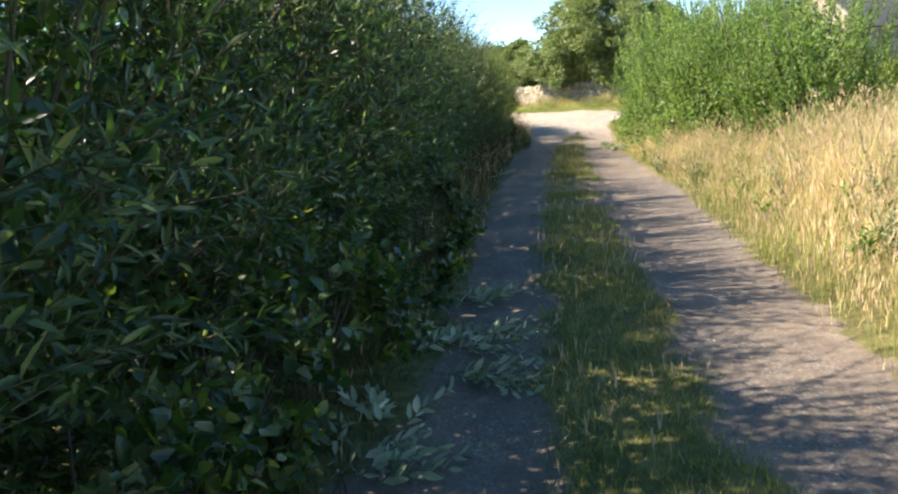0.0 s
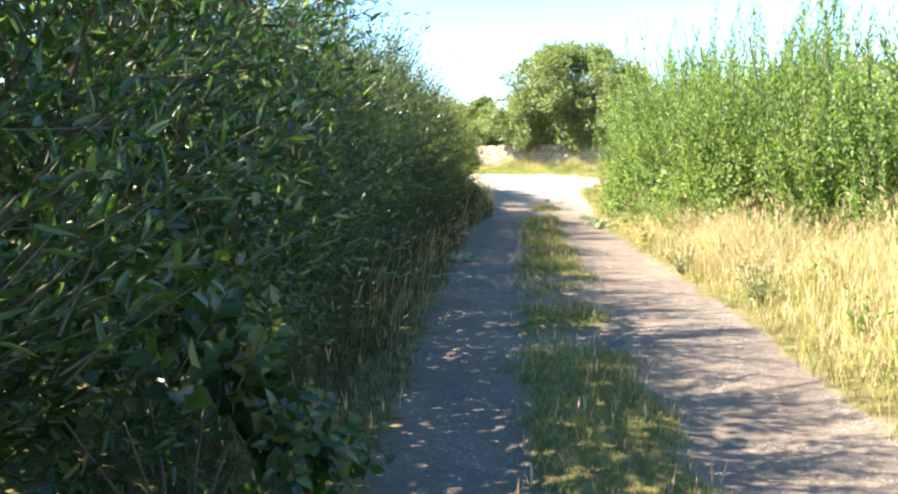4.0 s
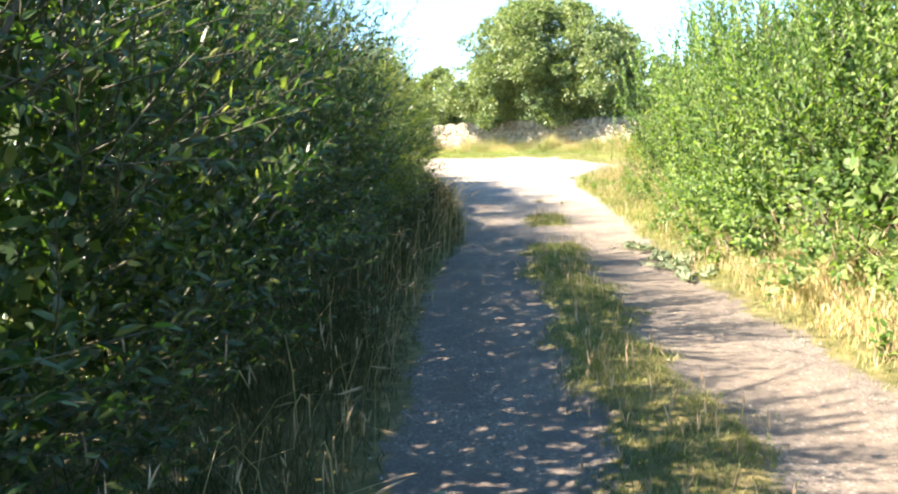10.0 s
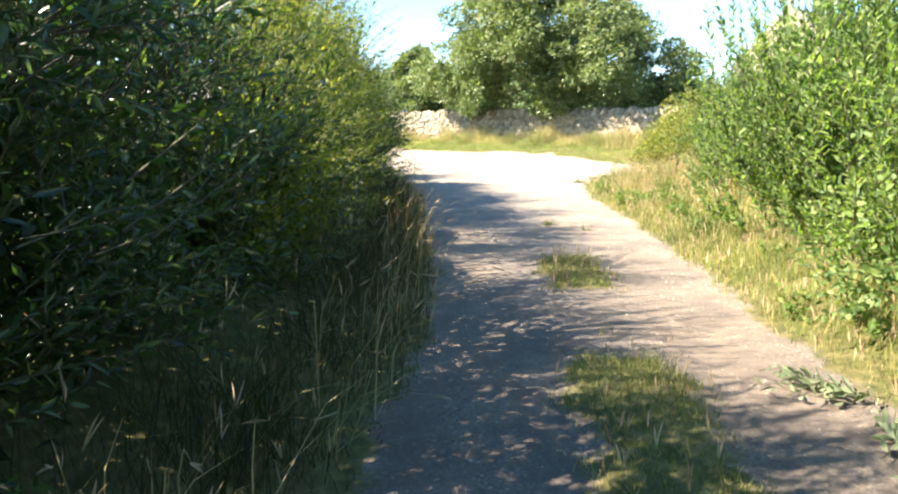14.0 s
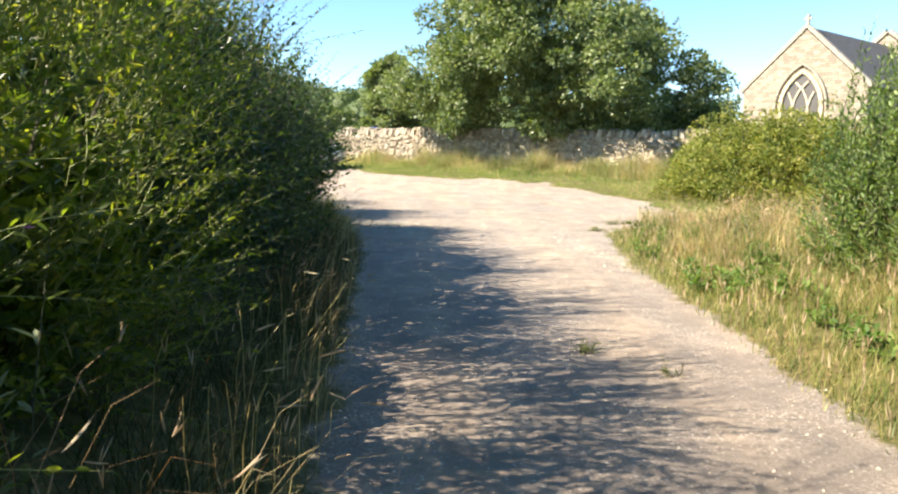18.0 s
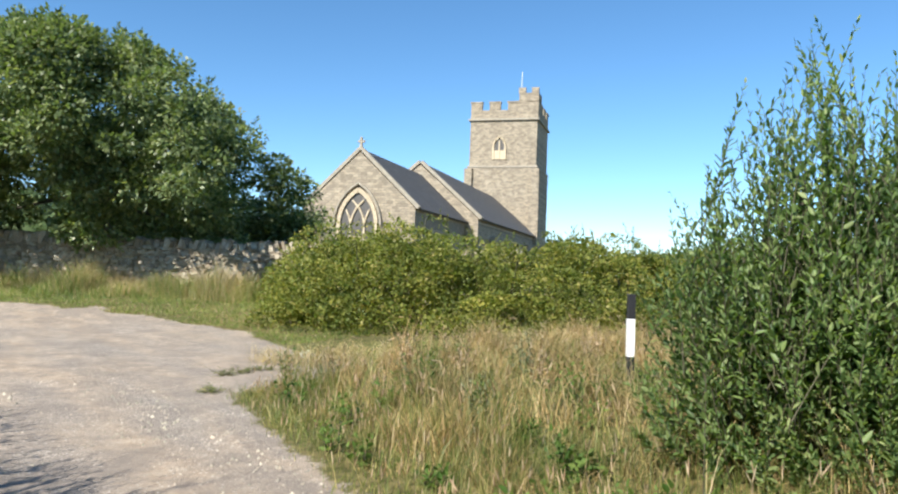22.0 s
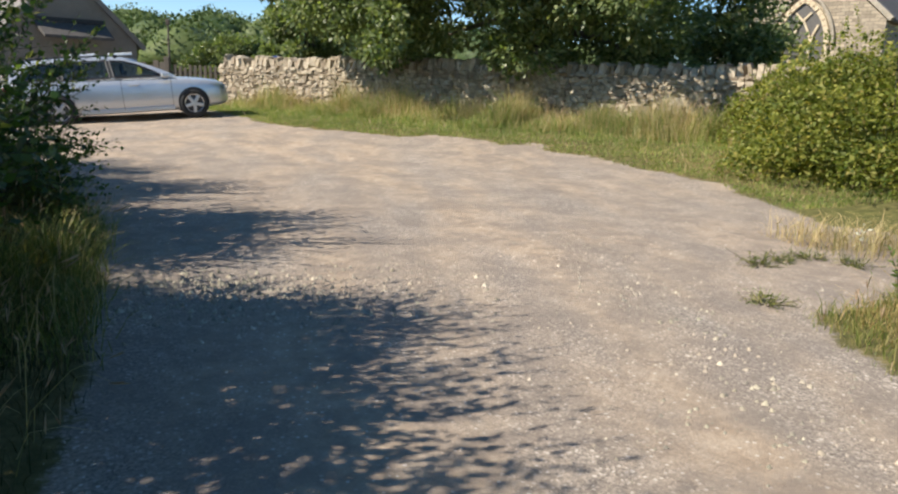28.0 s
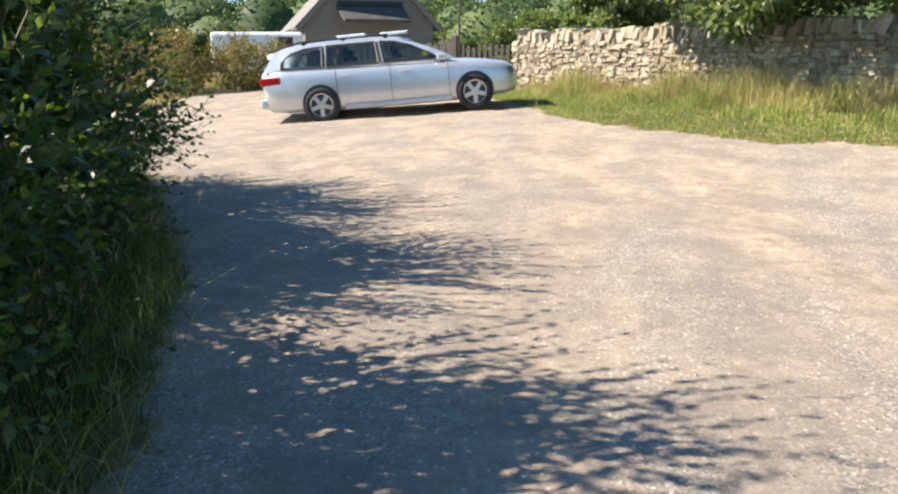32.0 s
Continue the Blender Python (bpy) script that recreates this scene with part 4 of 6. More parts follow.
def all_grass():
    p = scatter(115000, 1.5, 7.5, -2, 14.5, lambda x, y: sstep(-0.05, 0.35, off_right(x, y)) * sstep(5.5, 2.5, off_right(x, y)) * np.where((y > 11.4) & (x > 3.4) & (x < 5.9), 0.2, 1) * (0.25 + 0.75 * clumpy(0.6 * x, 0.6 * y)))
    o = off_right(p[:, 0], p[:, 1])
    h = (0.12 + 0.82 * sstep(0.15, 1.6, o) * (0.35 + 0.65 * clumpy(0.7 * p[:, 0], 0.7 * p[:, 1], 2))) * rng.uniform(0.35, 1.15, len(p))
    blades("tall_dry_grass", p, h, rng.uniform(0.0015, 0.0034, len(p)), STRAW, "tall golden dry grass with feathery seed heads on the verge", 0.2, lean=0.8)
    p = scatter(34000, 1.6, 7.5, -2, 13.5, lambda x, y: sstep(0.0, 0.5, off_right(x, y)) * sstep(0.45, 0.1, clumpy(0.6 * x, 0.6 * y)))
    blades("verge_green_tufts", p, rng.uniform(0.1, 0.5, len(p)), rng.uniform(0.002, 0.004, len(p)), GREENGRASS, "green tufts between the patches of dry grass", lean=0.9)
    p = scatter(40000, 1.4, 3.4, -2, 14.5, lambda x, y: sstep(-0.08, 0.1, off_right(x, y)) * sstep(1.2, 0.2, off_right(x, y)) * clumpy(x, y, 4))
    blades("verge_edge_grass", p, rng.uniform(0.06, 0.3, len(p)), rng.uniform(0.0016, 0.003, len(p)), GREENGRASS, "low green grass along the lane's edge", lean=0.8)
    p = scatter(100000, 2.0, 5.0, 11.5, 32.8, lambda x, y: sstep(-0.16, 0.16, off_right(x, y)) * sstep(2.6, 0.4, off_right(x, y)) * (0.3 + 0.7 * clumpy(x, y, 1)))
    o = off_right(p[:, 0], p[:, 1])
    h = (0.07 + 0.30 * sstep(0.0, 1.0, o) * (0.4 + 0.6 * clumpy(p[:, 0], p[:, 1], 3))) * rng.uniform(0.4, 1.2, len(p))
    blades("verge_grass", p, h, rng.uniform(0.0016, 0.0032, len(p)), GREENGRASS, "mixed green and straw-coloured verge grass below the bushes", 0.04, lean=0.7)
    p = scatter(60000, 2.0, 4.6, 11.5, 23.5, lambda x, y: sstep(20, 15.5, y) * sstep(0.02, 0.3, off_right(x, y)) * sstep(1.6, 0.7, off_right(x, y)) * (0.1 + 0.9 * sstep(0.3, 0.7, clumpy(0.7 * x, 0.7 * y, 5))))
    h = (0.1 + 0.5 * sstep(0.05, 0.7, off_right(p[:, 0], p[:, 1]))) * rng.uniform(0.4, 1.15, len(p))
    blades("verge_straw", p, h, rng.uniform(0.0015, 0.003, len(p)), STRAW, "pale yellow dry grass below the bushes", 0.1, lean=1.4)
    p = scatter(30000, 2.4, 5.2, 20, 33.2, lambda x, y: sstep(-0.12, 0.05, off_right(x, y)) * sstep(0.65, 0.2, off_right(x, y)) * (0.2 + 0.8 * clumpy(x, y, 15)))
    blades("gravel_edge_grass", p, rng.uniform(0.04, 0.17, len(p)), rng.uniform(0.0018, 0.0038, len(p)), GREENGRASS, "short green grass along the gravel's edge", lean=1.0)
    p = scatter(85000, 3.3, 14, 26.2, 33.9, lambda x, y: sstep(-0.1, 0.5, off_right(x, y)) * (0.12 + 0.88 * sstep(0.75, 0.3, clumpy(0.8 * x, 0.8 * y, 7))))
    h = (0.05 + 0.55 * clumpy(0.9 * p[:, 0], 0.9 * p[:, 1], 6) ** 2.2) * sstep(-0.2, 0.9, off_right(p[:, 0], p[:, 1])) * rng.uniform(0.4, 1.2, len(p))
    blades("meadow_grass", p, h, rng.uniform(0.0018, 0.0045, len(p)), MEADOW, "dry meadow grass and weeds around the marker post", 0.02, lean=1.5)
    p = scatter(24000, 3.3, 14, 26.2, 34.6, lambda x, y: sstep(-0.15, 0.3, off_right(x, y)) * (0.06 + sstep(0.35, 0.8, clumpy(0.8 * x, 0.8 * y, 7))))
    blades("meadow_green", p, rng.uniform(0.05, 0.32, len(p)), rng.uniform(0.002, 0.0055, len(p)), GREENGRASS, "greener tufts among the dry meadow grass", 0.01, lean=1.2)
    p = scatter(3800, 3.5, 14, 26.5, 34.6, lambda x, y: sstep(0.1, 0.8, off_right(x, y)) * clumpy(x, y, 11))
    arching("meadow_stems", p, rng.uniform(0.2, 0.55, len(p)), rng.uniform(0.05, 0.5, len(p)), rng.uniform(0.0014, 0.0026, len(p)), STRAW, "long bowed straw-coloured stems in the meadow", heads=0.15)
    p = scatter(22000, 5.5, 14, 31.5, 35.2, lambda x, y: np.exp(-((y - (34.6 - 0.32 * (x - 6))) / 0.55) ** 2))
    arching("bramble_foot_straw", p, rng.uniform(0.06, 0.3, len(p)), rng.uniform(0.1, 0.35, len(p)), rng.uniform(0.002, 0.0035, len(p)), STRAW, "flattened pale straw along the bramble's foot")
    p = scatter(280000, -1.0, 2.2, -2, 23.4, lambda x, y: lane_mask(x, y)[1])
    h = 0.02 + 0.05 * rng.random(len(p)) * (0.5 + clumpy(p[:, 0], p[:, 1]))
    blades("lane_centre_grass", p, h, rng.uniform(0.0016, 0.0028, len(p)), GREENGRASS, "short worn grass strip between the wheel ruts", 0.01, lean=1.0)
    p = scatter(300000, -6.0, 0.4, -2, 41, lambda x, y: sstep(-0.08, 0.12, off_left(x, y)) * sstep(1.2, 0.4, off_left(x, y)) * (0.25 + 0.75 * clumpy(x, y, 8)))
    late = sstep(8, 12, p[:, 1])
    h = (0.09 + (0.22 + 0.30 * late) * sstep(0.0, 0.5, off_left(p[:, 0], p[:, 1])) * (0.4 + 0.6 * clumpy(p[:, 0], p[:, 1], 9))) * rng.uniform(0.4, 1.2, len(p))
    blades("hedge_foot_grass", p, h, rng.uniform(0.0016, 0.003, len(p)), SHADEGRASS, "brownish long grass at the hedge's foot, its shade put into the colour", 0.03, lean=1.3)
    p = scatter(6000, -2.0, 0.5, 8.5, 32.6, lambda x, y: sstep(-0.02, 0.1, off_left(x, y)) * sstep(0.75, 0.25, off_left(x, y)) * (0.1 + 0.9 * clumpy(x, y, 13)))
    arching("hedge_foot_stems", p, rng.uniform(0.2, 0.7, len(p)), rng.uniform(0.15, 0.5, len(p)), rng.uniform(0.0014, 0.0028, len(p)), STRAW, "long bowed pale grass stems in front of the hedge", toward=-20, spread=1.3, heads=0.22)
    p = scatter(1400, -1.0, 0.6, 20.0, 28.0, lambda x, y: sstep(0.05, 0.2, off_left(x, y)) * sstep(0.85, 0.4, off_left(x, y)) * (0.06 + 0.94 * sstep(0.45, 0.8, clumpy(0.8 * x, 0.8 * y, 17))))
    arching("tall_brown_grass", p, rng.uniform(0.3, 0.8, len(p)), rng.uniform(0.15, 0.55, len(p)), rng.uniform(0.0012, 0.0022, len(p)), BROWNGRASS, "tall reddish-brown grass with drooping seed heads beside the hedge", toward=-10, spread=1.6, heads=0.4)
    for x, y, n, tall in ((-0.42, 33.3, 300, 0.52), (-0.6, 33.0, 240, 0.44), (-0.12, 32.7, 80, 0.3)):
        p = np.stack([x + rng.normal(0, 0.06, n), y + rng.normal(0, 0.06, n)], 1)
        arching("grass_tussock", p, tall * rng.uniform(0.5, 1.1, n), tall * rng.uniform(0.1, 0.8, n), rng.uniform(0.0014, 0.003, n), GREENGRASS, "sunlit arching grass tussock in the hedge's gap")
    p = scatter(340000, -3.5, 9.5, 36.5, 53, lambda x, y: sstep(-0.15, 0.25, off_right(x, y)) * (before_wall(x, y) > 0.05) * (0.3 + 0.7 * clumpy(x, y, 3)))
    u = before_wall(p[:, 0], p[:, 1])
    o = 0.7 * np.maximum(off_right(p[:, 0], p[:, 1]), 0.02)
    tall = sstep(0.36, 0.78, o / (o + u) + 0.13 * wavy(p[:, 0], p[:, 1], 1.4, 3))
    pick = rng.random(len(p)) < 0.1 + 0.85 * tall * (0.5 + 0.5 * clumpy(0.7 * p[:, 0], 0.7 * p[:, 1], 9))
    h = (0.06 + 0.8 * tall * clumpy(0.6 * p[:, 0], 0.6 * p[:, 1], 4) ** 1.5 + 0.12 * tall) * rng.uniform(0.5, 1.2, len(p))
    w = rng.uniform(0.0026, 0.0055, len(p))
    blades("wall_bank_grass", p[pick], h[pick], w[pick], STRAW, "sunlit yellow grass bank below the stone wall", 0.04, lean=0.6)
    blades("bank_edge_grass", p[~pick], h[~pick], 1.3 * w[~pick], BANKGREEN, "short fresh green grass at the bank's edge", lean=0.9)
    p = scatter(22000, -3.5, 0.6, 32.0, 38.5, lambda x, y: sstep(-0.15, 0.1, off_left(x, y)) * sstep(1.0, 0.5, off_left(x, y)))
    blades("hedge_end_grass", p, rng.uniform(0.08, 0.34, len(p)), rng.uniform(0.002, 0.004, len(p)), GREENGRASS, "dense green grass at the hedge's end", lean=1.5)
    p = scatter(40000, -16, -3, 39, 60, lambda x, y: sstep(0.0, 0.5, off_left(x, y)) * (0.2 + 0.8 * clumpy(x, y, 2)))
    blades("rough_grass", p, rng.uniform(0.15, 0.7, len(p)), rng.uniform(0.003, 0.006, len(p)), STRAW, "rough dry grass beyond the hedge's end", 0.05)


all_grass()


# ---- weeds, flowers, litter and stones on the lane ----
def weed(name, x, y, r, tall, n, leaf_l, leaf_w, mat, label, category="weed", per=9, flowers=None, z=None, group="", petal=None):
    """A small leafy plant: stems fanning out from one foot."""
    z = float(height(np.array(x), np.array(y))) if z is None else z
    ob = empty_at(name, x, y, z, label, category, group)
    a = rng.uniform(0, 6.28, n)
    k = rng.random(n)
    way = np.stack([r * k * np.cos(a), r * k * np.sin(a), np.full(n, tall)], 1) + rng.normal(0, 0.04, (n, 3))
    start = np.stack([0.04 * np.cos(a), 0.04 * np.sin(a), np.zeros(n)], 1)
    length = np.linalg.norm(way, axis=1) * rng.uniform(0.55, 1.0, n)
    lv, st = shoots(start, way, length, per, leaf_l, leaf_w, bend=0.2, spread=(45, 85))
    part("foliage", raw_mesh("foliage", *lv, mat), ob, kind="stuff")
    part("stem_mass", raw_mesh("stem_mass", *st, STEM), ob, kind="stuff")
    if flowers:
        tip = start + unit(way) * length[:, None]
        m = 10
        for t in tip[:flowers]:
            aa = np.arange(m) * 6.283 / m
            d = np.stack([np.cos(aa), np.sin(aa), np.full(m, 0.25)], 1)
            v = leaf_arrays(np.repeat(t[None], m, 0), d, np.tile([[0, 0, 1.0]], (m, 1)), np.full(m, 0.02), np.full(m, 0.011), False)
            part("flower", raw_mesh("flower", *v, petal or PETAL), ob)
    return ob


weed("grey_weed", 2.35, 12.3, 0.35, 0.5, 26, 0.05, 0.018, GREYWEED, "grey-green bushy weed on the grass verge")
for x, y in ((2.6, 5.2), (3.2, 6.6), (2.9, 8.1), (3.4, 9.4), (2.5, 10.4), (3.6, 4.4)):
    weed("mugwort", x, y, 0.4, 0.5 + 0.2 * ((x * 3.7) % 1), 22, 0.06, 0.02, GREYWEED, "grey-green bushy mugwort among the dry verge grass", group="verge mugwort", per=12)
weed("ragwort", -0.72, 8.85, 0.12, 0.55, 7, 0.07, 0.02, WEED, "yellow-flowered ragwort at the hedge foot", "flower", 7, 4)
for x, y, t in ((-0.3, 22.5, 1.05), (-0.34, 22.95, 1.15), (-0.3, 21.6, 1.15), (-0.38, 21.85, 1.25), (-0.48, 15.85, 1.25)):
    weed("thistle", x, y, 0.12, t, 6, 0.09, 0.022, GREYWEED, "tall purple-flowered thistle against the hedge", "flower", 12, 4, petal=PURPLE)
weed("ragwort", -0.8, 8.3, 0.1, 0.5, 6, 0.07, 0.02, WEED, "yellow-flowered ragwort at the hedge foot", "flower", 7, 3)
for i in range(40):
    y = 12.5 + 20 * rng.random()
    x = float(knots(y, RIGHT)) + 0.15 + 0.9 * rng.random()
    weed("broadleaf_weed", x, y, 0.16, 0.16 + 0.2 * ((i * 0.71) % 1), 10, 0.07, 0.034, WEED, "bright green broad-leaved weed on the verge", per=5, group="verge weeds")
for i in range(44):
    y = 27.2 + 5.5 * rng.random()
    x = float(knots(y, RIGHT)) + 0.5 + 5.5 * rng.random()
    weed("meadow_weed", x, y, 0.20, 0.30 + 0.3 * ((i * 0.71) % 1), 9, 0.06, 0.018, (GREYWEED, WEED, SEED, WEED)[i % 4], ("grey seeding weed among dry meadow grass", "green leafy weed among dry meadow grass", "brown dead dock among dry meadow grass", "green leafy weed among dry meadow grass")[i % 4], per=10, group="meadow weeds")
for i in range(14):
    y = 1.0 + 12 * rng.random()
    x = float(knots(y, RIGHT)) + 0.3 + 1.2 * rng.random()
    weed("verge_weed", x, y, 0.2, 0.35, 9, 0.09, 0.03, WEED, "green weed growing through the dry verge grass", per=7, group="verge weeds")
for x, y in ((4.15, 26.9), (4.3, 27.3), (4.0, 27.6), (3.9, 25.2), (3.75, 24.4), (4.6, 28.1)):
    weed("dock", x, y, 0.26, 0.28, 13, 0.085, 0.042, WEED, "broad-leaved green dock at the meadow's edge", per=6, group="verge weeds")
weed("lane_tuft", 2.06, 25.65, 0.1, 0.07, 26, 0.05, 0.006, GREENGRASS, "small grass tuft growing in the gravel", "grass", 4)
weed("lane_tuft", 2.5, 25.2, 0.07, 0.05, 14, 0.04, 0.006, GREENGRASS, "small grass tuft growing in the gravel", "grass", 4)
weed("white_flower", 6.02, 34.5, 0.06, 0.33, 5, 0.05, 0.03, VERGEFLOWER, "white flower at the bramble's foot", "flower", 4)
for x, y in ((5.0, 34.0), (5.5, 33.85), (4.1, 32.9), (5.3, 34.1), (4.7, 33.9)):
    weed("lane_tuft", x, y, 0.28, 0.06, 40, 0.06, 0.006, GREENGRASS, "flat grass tuft on the gravel's edge", "grass", 4)


def cut_sprig(x, y, turn, size, mat, label):
    """A cut leafy branch lying on the ground."""
    ob = empty_at("cut_branch", x, y, float(height(np.array(x), np.array(y))) + 0.015, label, "branch", "cut branches")
    n = 7
    a = radians(turn) + rng.normal(0, 0.5, n)
    start = np.stack([rng.uniform(-0.12, 0.12, n), rng.uniform(-0.12, 0.12, n), rng.uniform(0.005, 0.04, n)], 1)
    way = np.stack([np.cos(a), np.sin(a), rng.uniform(-0.02, 0.12, n)], 1)
    lv, st = shoots(start, way, rng.uniform(0.3, 0.6, n) * size, 14, 0.09, 0.03, bend=0.1)
    lv[0][:, 2] = np.maximum(lv[0][:, 2], 0.0)
    part("foliage", raw_mesh("foliage", *lv, mat), ob, kind="stuff")
    part("twig_mass", raw_mesh("twig_mass", *st, STEM), ob, kind="stuff")


for x, y, t, s in ((-0.68, 2.5, 60, 1.0), (-0.62, 2.95, 100, 0.8), (-0.35, 3.55, -20, 1.0), (-0.3, 4.05, 10, 1.0), (-0.55, 4.3, 160, 1.2), (-0.5, 3.9, 80, 1.0), (-0.42, 4.75, 30, 1.0), (-0.32, 13.3, 20, 0.6)):
    cut_sprig(x, y, t, s, WILTED, "cut willow branch with wilting grey-green leaves on the lane")
for x, y, t, s in ((2.2, 18.6, 40, 0.7), (2.35, 17.9, 100, 0.9), (2.4, 18.3, 10, 0.8), (2.3, 17.4, 70, 0.9), (2.42, 19.2, 150, 0.7)):
    cut_sprig(x, y, t, s, GREYWEED, "cut leafy branch wilting at the verge")


def loose_stones():
    """Small angular stones lying on the gravel, thickest in rubbly patches."""
    n = 120000
    p = np.stack([rng.uniform(-4, 8, n), rng.uniform(0.5, 46, n)], 1)
    x, y = p[:, 0], p[:, 1]
    patch = np.exp(-((x - 0.5) / 0.9) ** 2 - ((y - 33.3) / 0.55) ** 2) + 0.8 * np.exp(-((x - 3.3) / 0.45) ** 2) * sstep(27, 31, y) * sstep(35, 33, y)
    drift = np.clip(wavy(x, y, 1.1, 4) + 0.4 * wavy(x, y, 3.1, 5), 0, 1)
    keep = rng.random(n) < lane_mask(x, y)[0] * np.clip((0.12 + 0.55 * sstep(18, 26, y)) * (0.3 + drift) + patch, 0, 1)
    p, patch = p[keep], patch[keep]
    more = np.stack([0.55 + rng.normal(0, 0.62, 1500), 33.3 + rng.normal(0, 0.33, 1500)], 1)
    p, patch = np.r_[p, more], np.r_[patch, np.full(1500, 1.1)]
    n = len(p)
    s = 0.004 + (0.009 + 0.013 * patch) * rng.random(n) ** 3
    z = height(p[:, 0], p[:, 1])
    a = rng.uniform(0, 6.28, n)
    ring = np.stack([np.stack([np.cos(a + k * 1.57), np.sin(a + k * 1.57), np.full(n, -0.35)], 1) * rng.uniform(0.6, 1.3, (n, 1)) for k in range(4)], 1)
    top = np.stack([rng.normal(0, 0.25, n), rng.normal(0, 0.25, n), rng.uniform(0.5, 1.0, n)], 1)[:, None]
    v = np.stack([p[:, 0], p[:, 1], z + 0.25 * s], 1)[:, None] + np.concatenate([ring, top], 1) * s[:, None, None]
    f = np.array([(0, 1, 4), (1, 2, 4), (2, 3, 4), (3, 0, 4)])
    me = raw_mesh("loose_stones", v.reshape(-1, 3), (np.arange(n)[:, None, None] * 5 + f[None]).reshape(-1, 3), PEBBLE)
    tagged(new("loose_stones", me), "pale loose stones scattered on the gravel lane", "stones", kind="stuff")


loose_stones()


# ---- stone wall of the churchyard ----
def stone_mat(name, dark, mid, light, lichen=0.25):
    m = Mat(name)
    rnd = m.node("ShaderNodeObjectInfo").outputs["Random"]
    isl = m.node("ShaderNodeNewGeometry").outputs["Random Per Island"]
    f = m.math("FRACT", m.math("ADD", rnd, isl))
    base = m.ramp(f, [(0.0, dark), (0.5, mid), (1.0, light)])
    n = m.noise(14, 6, 0.65)
    base = m.mix(m.ramp(n, [(0.35, (0.0,) * 3), (0.7, (0.6,) * 3)]), base, [c * 0.55 for c in mid])
    spots = m.noise(5, 5, 0.7)
    base = m.mix(m.ramp(spots, [(0.56, (0.0,) * 3), (0.66, (lichen * 2,) * 3)]), base, (0.55, 0.53, 0.46))
    m.set(Base_Color=base, Roughness=0.95)
    m.bsdf.inputs["Specular IOR Level"].default_value = 0.2
    m.bump(m.math("ADD", n, m.noise(60, 4)), 0.6, 0.02)
    return m.m


RUBBLE = stone_mat("limestone_rubble", (0.27, 0.215, 0.155), (0.40, 0.335, 0.245), (0.55, 0.475, 0.36))
JOINT = plain("joint_earth", (0.20, 0.165, 0.125), 1.0, vary=0.4, scale=9, bump=0.5)


def stone_variants(count, seed, rough=0.12):
    """Irregular rounded blocks, one metre across, to be scaled."""
    r = random.Random(seed)
    out = []
    for _ in range(count):
        bm = bmesh.new()
        bmesh.ops.create_cube(bm, size=1.0)
        bmesh.ops.bevel(bm, geom=bm.edges[:], offset=0.13, segments=1, affect="EDGES")
        for v in bm.verts:
            v.co += Vector([r.uniform(-rough, rough) for _ in range(3)])
        me = bpy.data.meshes.new("stone")
        bm.to_mesh(me)
        bm.free()
        me.materials.append(RUBBLE)
        out.append(me)
    return out


def wall_turn():
    return Matrix.Translation((WALL_A[0], WALL_A[1], 0)) @ Matrix.Rotation(math.atan2(WALL_DIR[1], WALL_DIR[0]), 4, "Z")


